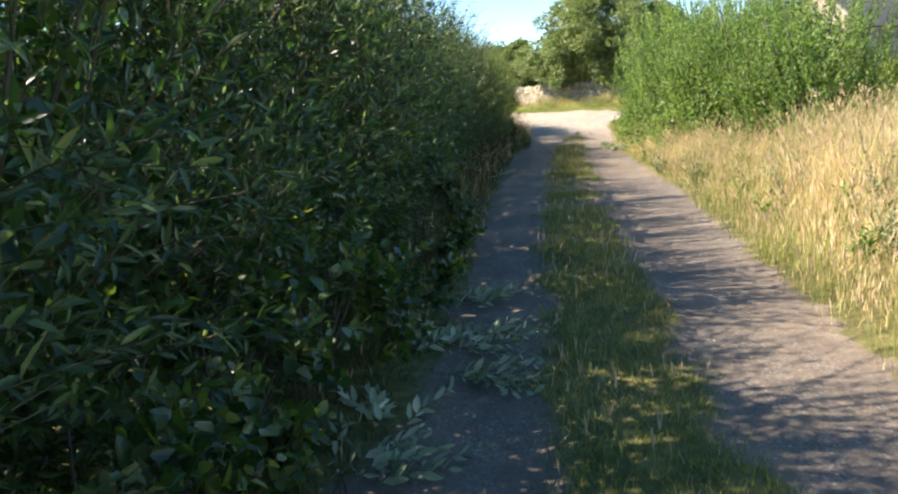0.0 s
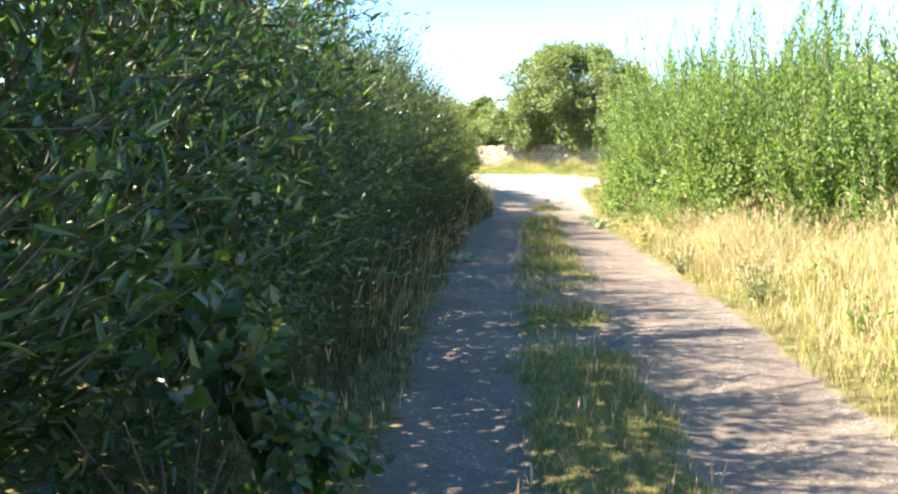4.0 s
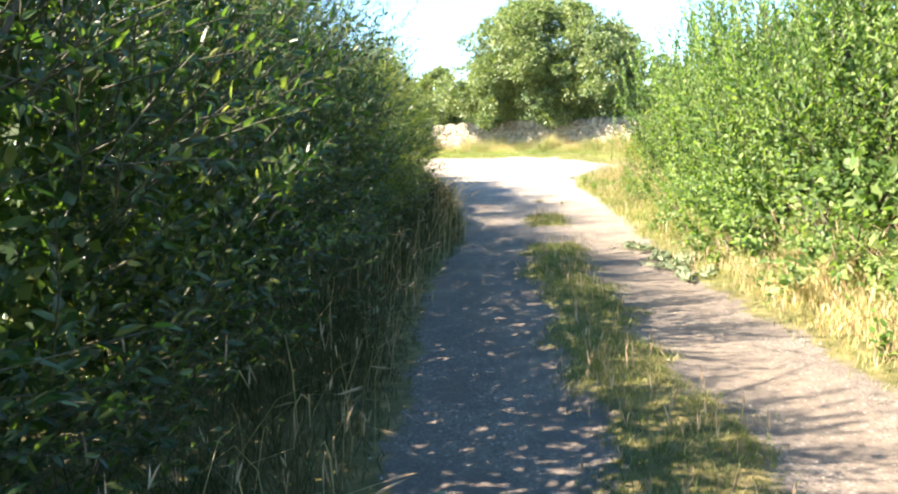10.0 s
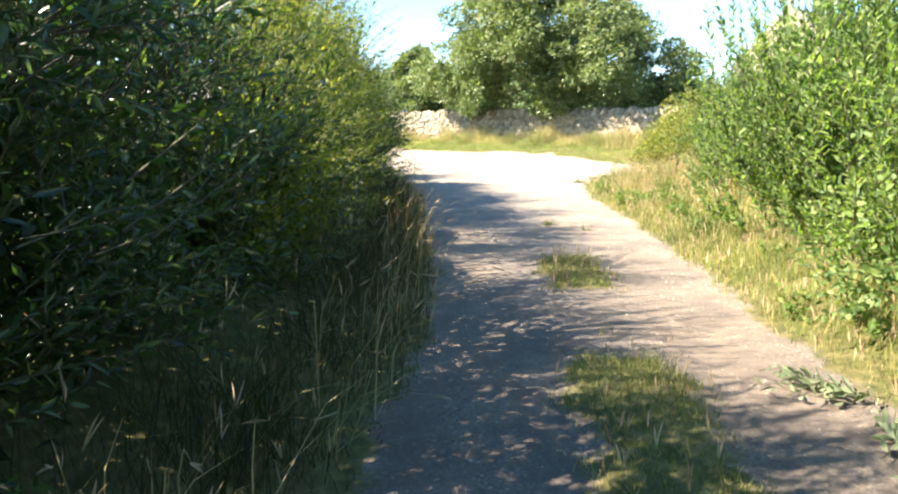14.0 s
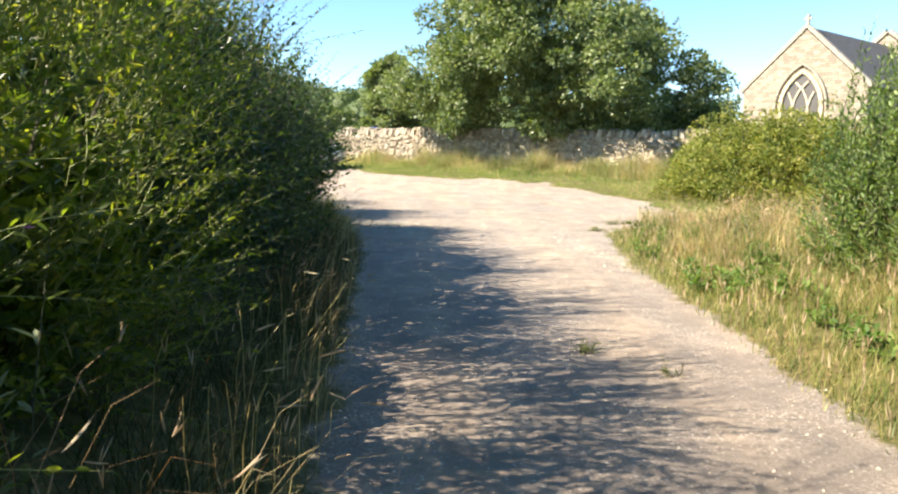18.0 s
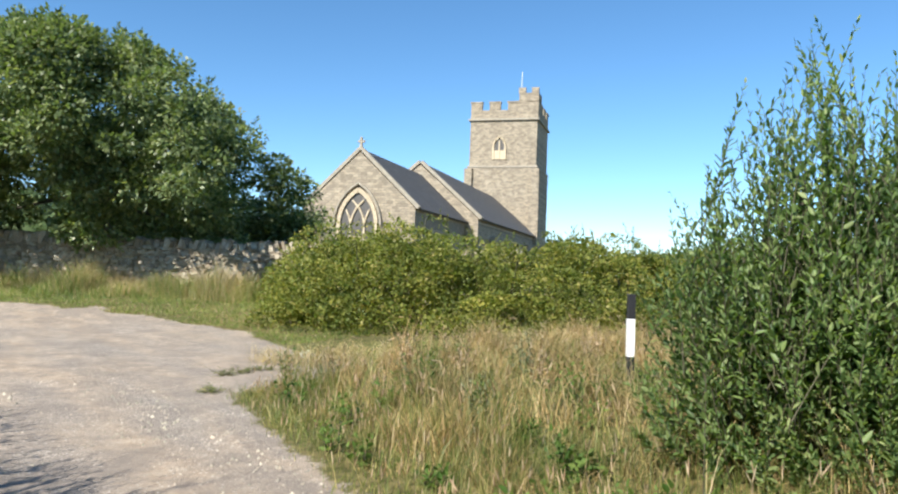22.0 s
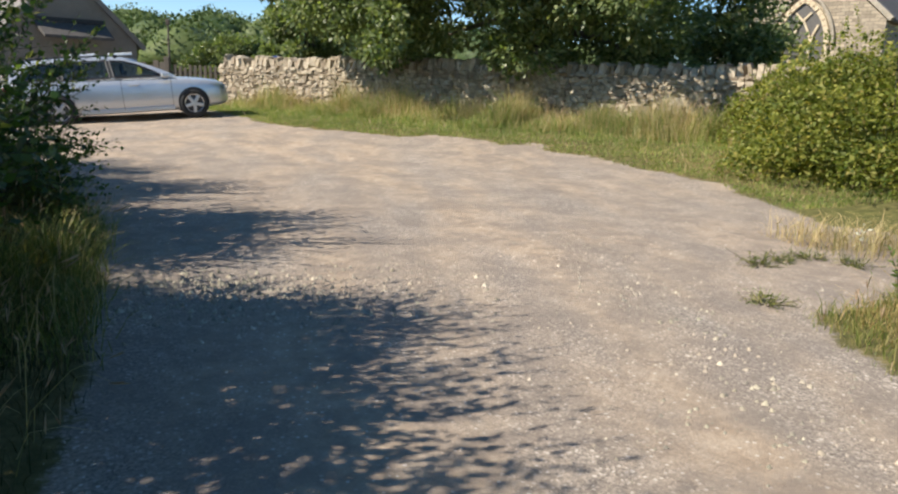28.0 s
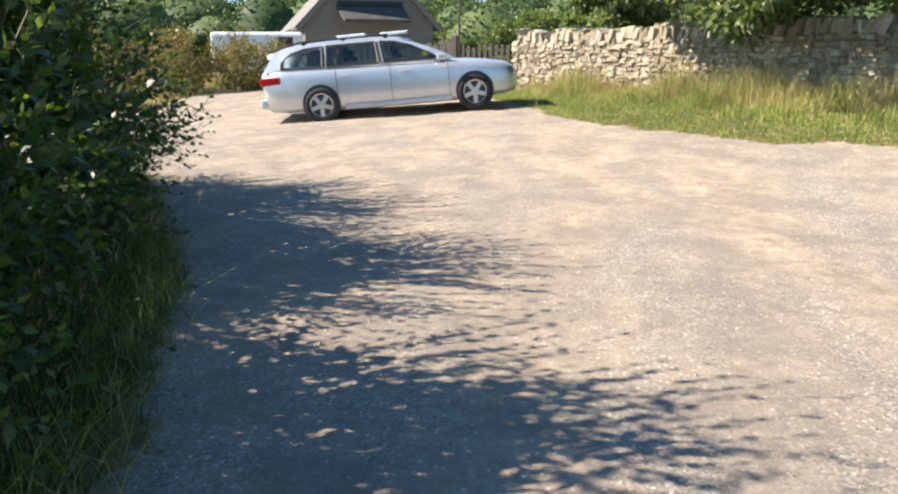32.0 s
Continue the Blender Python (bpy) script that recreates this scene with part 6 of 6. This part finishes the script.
CARGLASS.bsdf.inputs["Transmission Weight"].default_value = 1.0
CARGLASS = CARGLASS.m
REDLENS = plain("red_lamp_lens", (0.45, 0.012, 0.012), 0.15, vary=0.1)
TRIM = plain("black_trim", (0.025, 0.025, 0.027), 0.5)
CLOTH = plain("dark_seat_cloth", (0.05, 0.05, 0.055), 0.9, vary=0.2)


def car():
    ob = tagged(new("estate_car"), "silver estate car parked with its nose to the grass bank", "car")
    a, b = Vector((-4.67, 46.45, 0.49 - 0.325)), Vector((-1.88, 47.14, 0.75 - 0.325))
    # the tyres' near flank lies on the line from rear to front wheel
    d = (b - a).normalized()
    inward = Vector((-d.y, d.x, 0)).normalized()
    up = d.cross(inward)
    mid = (a + b) / 2 + inward * 0.86
    rot = Matrix((d, inward, up)).transposed().to_4x4()
    ob.matrix_world = Matrix.Translation(mid) @ rot
    st = [(-2.56, 0.48, 0.90, 0.62), (-2.53, 0.36, 0.99, 0.78), (-2.42, 0.27, 1.03, 0.86), (-2.1, 0.23, 1.02, 0.905), (-1.45, 0.21, 1.0, 0.92), (-0.6, 0.19, 0.975, 0.925), (0.3, 0.19, 0.955, 0.925), (0.95, 0.19, 0.94, 0.92),
          (1.35, 0.2, 0.91, 0.915), (1.75, 0.22, 0.86, 0.895), (2.05, 0.25, 0.80, 0.85), (2.2, 0.29, 0.73, 0.77), (2.275, 0.38, 0.64, 0.62)]
    bm = bmesh.new()
    rings = []
    for x, zb, zt, w in st:
        h = zt - zb
        sec = [(0, zb), (w * 0.9, zb), (w * 0.985, zb + 0.14 * h), (w, zb + 0.38 * h), (w * 1.0, zb + 0.60 * h), (w * 0.985, zb + 0.78 * h), (w * 0.955, zt - 0.05 * h), (w * 0.86, zt), (w * 0.5, zt + 0.03), (0, zt + 0.04)]
        ring = sec + [(-y, z) for y, z in sec[-2:0:-1]]
        rings.append([bm.verts.new((x, y, z)) for y, z in ring])
    for p, q in zip(rings, rings[1:]):
        for i in range(len(p)):
            j = (i + 1) % len(p)
            bm.faces.new((p[i], p[j], q[j], q[i]))
    bm.faces.new(rings[0][::-1])
    bm.faces.new(rings[-1])
    bmesh.ops.recalc_face_normals(bm, faces=bm.faces[:])
    body = bm_part("body", bm, SILVER, ob, "silver painted body", smooth=True)
    # greenhouse: a side panel with window openings under a bowed roof
    belt, wl, wr = 0.975, 0.865, 0.60
    line = [(-2.5, 1.0), (-2.36, 1.30), (-2.2, 1.40), (-1.8, 1.445), (-1.2, 1.475), (-0.5, 1.475), (0.0, 1.44), (0.35, 1.355), (0.7, 1.21), (1.0, 1.06), (1.16, 0.965)]

    def roof_z(x):
        return float(np.interp(x, [p[0] for p in line], [p[1] for p in line]))

    def flank(x, z, side, out=0.0):
        t = min(1.0, max(0.0, (z - belt) / 0.47))
        return (x, side * (wl + (wr - wl) * t ** 1.25 - 0.05 * max(0.0, -1.9 - x) + out), z)

    bm = bmesh.new()
    rows = []
    for x in (-2.40, -2.3, -2.1, -1.8, -1.2, -0.5, 0.0, 0.3):
        z = roof_z(max(x, -2.3)) - (0.012 if x < -2.35 else 0)
        w = abs(flank(x, z - 0.05, 1)[1])
        sec = [(-w, z - 0.06), (-w * 0.95, z - 0.015), (-w * 0.55, z + 0.02), (0, z + 0.03), (w * 0.55, z + 0.02), (w * 0.95, z - 0.015), (w, z - 0.06)]
        rows.append(([bm.verts.new((x, y, zz)) for y, zz in sec], [bm.verts.new((x, y * 0.96, zz - 0.03)) for y, zz in sec]))
    for (p, pl), (q, ql) in zip(rows, rows[1:]):
        for i in range(6):
            bm.faces.new((p[i], p[i + 1], q[i + 1], q[i]))
            bm.faces.new((pl[i + 1], pl[i], ql[i], ql[i + 1]))
        for i in (0, 6):
            bm.faces.new((p[i], q[i], ql[i], pl[i]))
    for p, pl in (rows[0], rows[-1]):
        for i in range(6):
            bm.faces.new((p[i], p[i + 1], pl[i + 1], pl[i]))
    bmesh.ops.recalc_face_normals(bm, faces=bm.faces[:])
    bm_part("roof", bm, SILVER, ob, "silver roof panel", smooth=True)
    glass = {"quarter_window": [(-2.14, 1.03), (-1.36, 1.005), (-1.36, 1.385), (-1.7, 1.365), (-1.97, 1.29), (-2.13, 1.15)],
             "rear_side_window": [(-1.28, 1.0), (-0.30, 0.995), (-0.36, 1.39), (-1.28, 1.387)],
             "front_side_window": [(-0.22, 0.995), (0.84, 0.99), (0.62, 1.12), (0.30, 1.275), (0.0, 1.365), (-0.28, 1.388)]}
    outline = [(-2.47, 0.985), (1.12, 0.955), (1.0, 1.045), (0.7, 1.19), (0.35, 1.33), (0.0, 1.41), (-0.5, 1.44), (-1.2, 1.44), (-1.8, 1.41), (-2.2, 1.365), (-2.31, 1.28)]
    for side in (-1, 1):
        bm = bmesh.new()
        edges = []
        for loop in [outline] + list(glass.values()):
            vs = [bm.verts.new((x, 0, z)) for x, z in loop]
            edges += [bm.edges.new((vs[i], vs[(i + 1) % len(vs)])) for i in range(len(vs))]
        bmesh.ops.triangle_fill(bm, edges=edges, use_beauty=True)
        for v in bm.verts:
            v.co = flank(v.co.x, v.co.z, side)
        ext = bmesh.ops.extrude_face_region(bm, geom=bm.faces[:])
        bmesh.ops.translate(bm, vec=(0, -side * 0.03, 0), verts=[v for v in ext["geom"] if isinstance(v, bmesh.types.BMVert)])
        bmesh.ops.recalc_face_normals(bm, faces=bm.faces[:])
        bm_part("window_frame", bm, SILVER, ob, "silver pillars round the side windows")
        for nm, loop in glass.items():
            bm = bmesh.new()
            f = bm.faces.new([bm.verts.new(flank(x, z, side, -0.012)) for x, z in loop])
            ext = bmesh.ops.extrude_face_region(bm, geom=[f])
            bmesh.ops.translate(bm, vec=(0, -side * 0.005, 0), verts=[v for v in ext["geom"] if isinstance(v, bmesh.types.BMVert)])
            bmesh.ops.recalc_face_normals(bm, faces=bm.faces[:])
            pane = bm_part(nm, bm, CARGLASS, ob)
            pane.visible_shadow = False
            bm = bmesh.new()
            for (x0, z0), (x1, z1) in zip(loop, loop[1:] + loop[:1]):
                tapered(bm, flank(x0, z0, side, 0.002), flank(x1, z1, side, 0.002), 0.016, 0.016, 5)
            bm_part("window_rubber", bm, TRIM, pane)
        for xa, xb in ((-1.36, -1.28), (-0.33, -0.22)):
            bm = bmesh.new()
            f = bm.faces.new([bm.verts.new(flank(x, z, side, 0.004)) for x, z in ((xa, 1.0), (xb, 1.0), (xb - 0.04, 1.385), (xa - 0.01, 1.385))])
            ext = bmesh.ops.extrude_face_region(bm, geom=[f])
            bmesh.ops.translate(bm, vec=(0, -side * 0.008, 0), verts=[v for v in ext["geom"] if isinstance(v, bmesh.types.BMVert)])
            bmesh.ops.recalc_face_normals(bm, faces=bm.faces[:])
            bm_part("pillar", bm, TRIM, ob)
        bm = bmesh.new()
        tapered(bm, (-1.09, side * 0.79, 1.02), (-1.05, side * 0.645, 1.38), 0.016, 0.014, 5)
        bm_part("window_bar", bm, TRIM, ob)
        bm = bmesh.new()
        tapered(bm, (-2.15, side * 0.57, 1.425), (-1.75, side * 0.57, 1.50), 0.018, 0.018, 6)
        tapered(bm, (-1.75, side * 0.57, 1.50), (-0.1, side * 0.57, 1.50), 0.018, 0.018, 6)
        for x in (-1.7, -0.95, -0.15):
            box(bm, x - 0.04, x + 0.04, side * 0.56 - 0.02, side * 0.56 + 0.02, 1.42, 1.49)
        bm_part("roof_rail", bm, TRIM, ob, "black roof rail")
        for x in (-0.95, 0.18):
            bm = bmesh.new()
            box(bm, x - 0.11, x + 0.11, side * 0.925 - 0.025, side * 0.925 + 0.025, 0.80, 0.835, 0.012)
            bm_part("door_handle", bm, SILVER, ob)
        for x, z0, z1 in ((0.98, 0.27, 0.93), (-0.10, 0.24, 0.95), (-1.12, 0.42, 0.97)):
            bm = bmesh.new()
            box(bm, x - 0.0035, x + 0.0035, side * 0.925 - 0.008, side * 0.925 + 0.008, z0, z1)
            bm_part("door_seam", bm, TRIM, ob)
        bm = bmesh.new()
        box(bm, -1.0, 1.0, side * 0.92 - 0.015, side * 0.92 + 0.012, 0.215, 0.30, 0.01)
        bm_part("sill", bm, SILVER, ob)
        bm = bmesh.new()
        box(bm, 0.78, 0.98, side * 1.0 - 0.1, side * 1.0 + 0.08, 0.95, 1.07, 0.035)
        bm_part("door_mirror", bm, SILVER, ob)
        for x in (-1.445, 1.445):
            bm = bmesh.new()
            bmesh.ops.create_cone(bm, cap_ends=True, segments=30, radius1=0.355, radius2=0.355, depth=0.12, matrix=Matrix.Translation((x, side * 0.873, 0.35)) @ Matrix.Rotation(radians(90), 4, "X"))
            bm_part("wheel_arch", bm, TRIM, ob)
            wheel(ob, x, side * 0.845, 0.325, 0.225)
        bm = bmesh.new()
        box(bm, -2.56, -2.16, side * 0.80 - 0.1, side * 0.80 + 0.095, 0.76, 0.90, 0.03)
        bm_part("tail_lamp", bm, REDLENS, ob, "red wrap-round tail lamp")
        bm = bmesh.new()
        box(bm, 1.95, 2.2, side * 0.68 - 0.13, side * 0.68 + 0.12, 0.60, 0.73, 0.03)
        bm_part("headlamp", bm, CARGLASS, ob)
    for nm, loop in (("tailgate_window", ((-2.5, -0.72, 1.01), (-2.5, 0.72, 1.01), (-2.33, 0.56, 1.34), (-2.33, -0.56, 1.34))), ("windscreen", ((1.14, -0.79, 0.965), (1.14, 0.79, 0.965), (0.28, 0.58, 1.37), (0.28, -0.58, 1.37)))):
        bm = bmesh.new()
        f = bm.faces.new([bm.verts.new(p) for p in loop])
        ext = bmesh.ops.extrude_face_region(bm, geom=[f])
        bmesh.ops.translate(bm, vec=(0.006 if nm == "tailgate_window" else -0.006, 0, 0), verts=[v for v in ext["geom"] if isinstance(v, bmesh.types.BMVert)])
        bmesh.ops.recalc_face_normals(bm, faces=bm.faces[:])
        bm_part(nm, bm, CARGLASS, ob).visible_shadow = False
    bm = bmesh.new()
    box(bm, -2.3, 0.95, -0.77, 0.77, 1.0, 1.055, 0.02)
    bm_part("cabin_trim", bm, CLOTH, ob, "dark cabin lining")
    bm = bmesh.new()
    box(bm, -2.62, -2.3, -0.82, 0.82, 0.33, 0.52, 0.05)
    bm_part("rear_bumper", bm, SILVER, ob)
    bm = bmesh.new()
    box(bm, -2.585, -2.55, -0.26, 0.26, 0.66, 0.77)
    bm_part("number_plate", bm, YELLOW, ob)
    bm = bmesh.new()
    tapered(bm, (-2.5, 0, 0.3), (-2.75, 0, 0.32), 0.025, 0.025, 8)
    tapered(bm, (-2.75, 0, 0.32), (-2.76, 0, 0.46), 0.025, 0.03, 8)
    bm_part("tow_bar", bm, TRIM, ob)
    for x, nm in ((0.05, "front_seat"), (-0.85, "rear_seat")):
        for y in (-0.37, 0.37):
            seat = part(nm, bpy.data.meshes.new(nm), ob)
            bm = bmesh.new()
            box(bm, x - 0.12, x + 0.02, y - 0.22, y + 0.22, 0.6, 1.16, 0.04)
            bm_part("backrest", bm, CLOTH, seat)
            bm = bmesh.new()
            box(bm, x - 0.15, x - 0.05, y - 0.12, y + 0.12, 1.13, 1.3, 0.04)
            bm_part("headrest", bm, CLOTH, seat)
    for y in (-0.35, 0.35):
        bm = bmesh.new()
        box(bm, -1.1 if y < 0 else -0.3, -0.55 if y < 0 else 0.25, y * 0.6 - 0.09, y * 0.6 + 0.09, 1.52, 1.575, 0.02)
        bm_part("roof_bar_pad", bm, VANWHITE, ob)


car()


def van():
    ob = tagged(new("van"), "white panel van with a dark square sign, parked behind the car", "van")
    ob.matrix_world = pose(-13.25, 62.2, 0.25, 0, 0, 14)
    bm = bmesh.new()
    box(bm, -2.6, 2.0, -0.95, 0.95, 0.35, 2.15, 0.12)
    bm_part("body", bm, VANWHITE, ob, "white van body")
    bm = bmesh.new()
    box(bm, 1.9, 2.7, -0.9, 0.9, 0.35, 1.25, 0.15)
    bm_part("bonnet", bm, VANWHITE, ob)
    bm = bmesh.new()
    box(bm, 0.1, 0.75, -0.958, -0.945, 1.35, 1.95)
    bm_part("sign_panel", bm, BLACKPAINT, ob, "dark square sign panel")
    bm = bmesh.new()
    box(bm, 0.22, 0.63, -0.964, -0.957, 1.6, 1.68)
    bm_part("sign_bar", bm, REDLENS, ob)
    bm = bmesh.new()
    box(bm, -2.55, 1.9, -0.962, -0.945, 0.55, 0.63)
    bm_part("side_rubbing_strip", bm, TRIM, ob)
    for x in (-1.6, 1.6):
        for y in (-0.85, 0.85):
            wheel(ob, x, y, 0.34, 0.22)


van()


def fence():
    """Weathered timber gate and paling fence that run left from the wall's end."""
    r = random.Random(5)
    ob = tagged(new("timber_gate"), "grey weathered wooden paling gate beside the wall's end", "gate")
    ob.matrix_world = pose(-2.05, 52.7, 0.5, 0, 0, 172)
    for i in range(9):
        bm = bmesh.new()
        x = 0.12 + i * 0.155
        box(bm, x - 0.045, x + 0.045, -0.02, 0.02, 0.1, 1.18 + r.uniform(-0.05, 0.05), 0.006)
        bm_part("pale", bm, TIMBER, ob)
    for z in (0.35, 0.95):
        bm = bmesh.new()
        box(bm, 0, 1.5, -0.06, -0.022, z, z + 0.09, 0.006)
        bm_part("rail", bm, TIMBER, ob)
    bm = bmesh.new()
    box(bm, 1.52, 1.68, -0.08, 0.08, -0.2, 1.45, 0.015)
    bm_part("gate_post", bm, TIMBER, ob)
    ob2 = tagged(new("timber_fence"), "dark close-boarded timber fence behind the car", "fence")
    ob2.matrix_world = pose(-3.7, 53.0, 0.45, 0, 0, 170)
    for i in range(16):
        bm = bmesh.new()
        x = 0.1 + i * 0.2
        box(bm, x - 0.088, x + 0.088, -0.015, 0.015, 0, 1.3 + r.uniform(-0.08, 0.1), 0.006)
        bm_part("board", bm, TIMBER, ob2)
    for x in (0, 1.6, 3.2):
        bm = bmesh.new()
        box(bm, x - 0.06, x + 0.06, -0.12, -0.018, -0.2, 1.5, 0.01)
        bm_part("post", bm, TIMBER, ob2)
    bm = bmesh.new()
    box(bm, 0.72, 0.88, 0.02, 0.05, 0.75, 1.15, 0.005)
    y = bm_part("yellow_marker", bm, YELLOW, ob2, "small yellow marker board")
    pole = tagged(new("pole"), "slim dark pole beside the gate", "pole")
    pole.matrix_world = pose(-3.87, 54.5, 0.4)
    bm = bmesh.new()
    tapered(bm, (0, 0, -0.2), (0, 0, 2.7), 0.036, 0.03, 8)
    bm_part("shaft", bm, TIMBER, pole)
    bm = bmesh.new()
    box(bm, -0.06, 0.06, -0.06, 0.06, 2.6, 2.78, 0.02)
    bm_part("cap", bm, TIMBER, pole)


fence()


def marker_post():
    z = float(height(np.array(7.6), np.array(29.95)))
    ob = tagged(new("marker_post"), "black marker post with a white band in the dry grass", "post")
    ob.matrix_world = pose(7.6, 29.95, z, 0, 1.5, 50)
    for z0, z1, mat, nm in ((-0.2, 0.27, BLACKPAINT, "foot"), (0.27, 0.68, VANWHITE, "white_band"), (0.68, 0.95, BLACKPAINT, "cap")):
        bm = bmesh.new()
        box(bm, -0.043, 0.043, -0.04, 0.04, z0, z1, 0.006)
        bm_part(nm, bm, mat, ob)


marker_post()
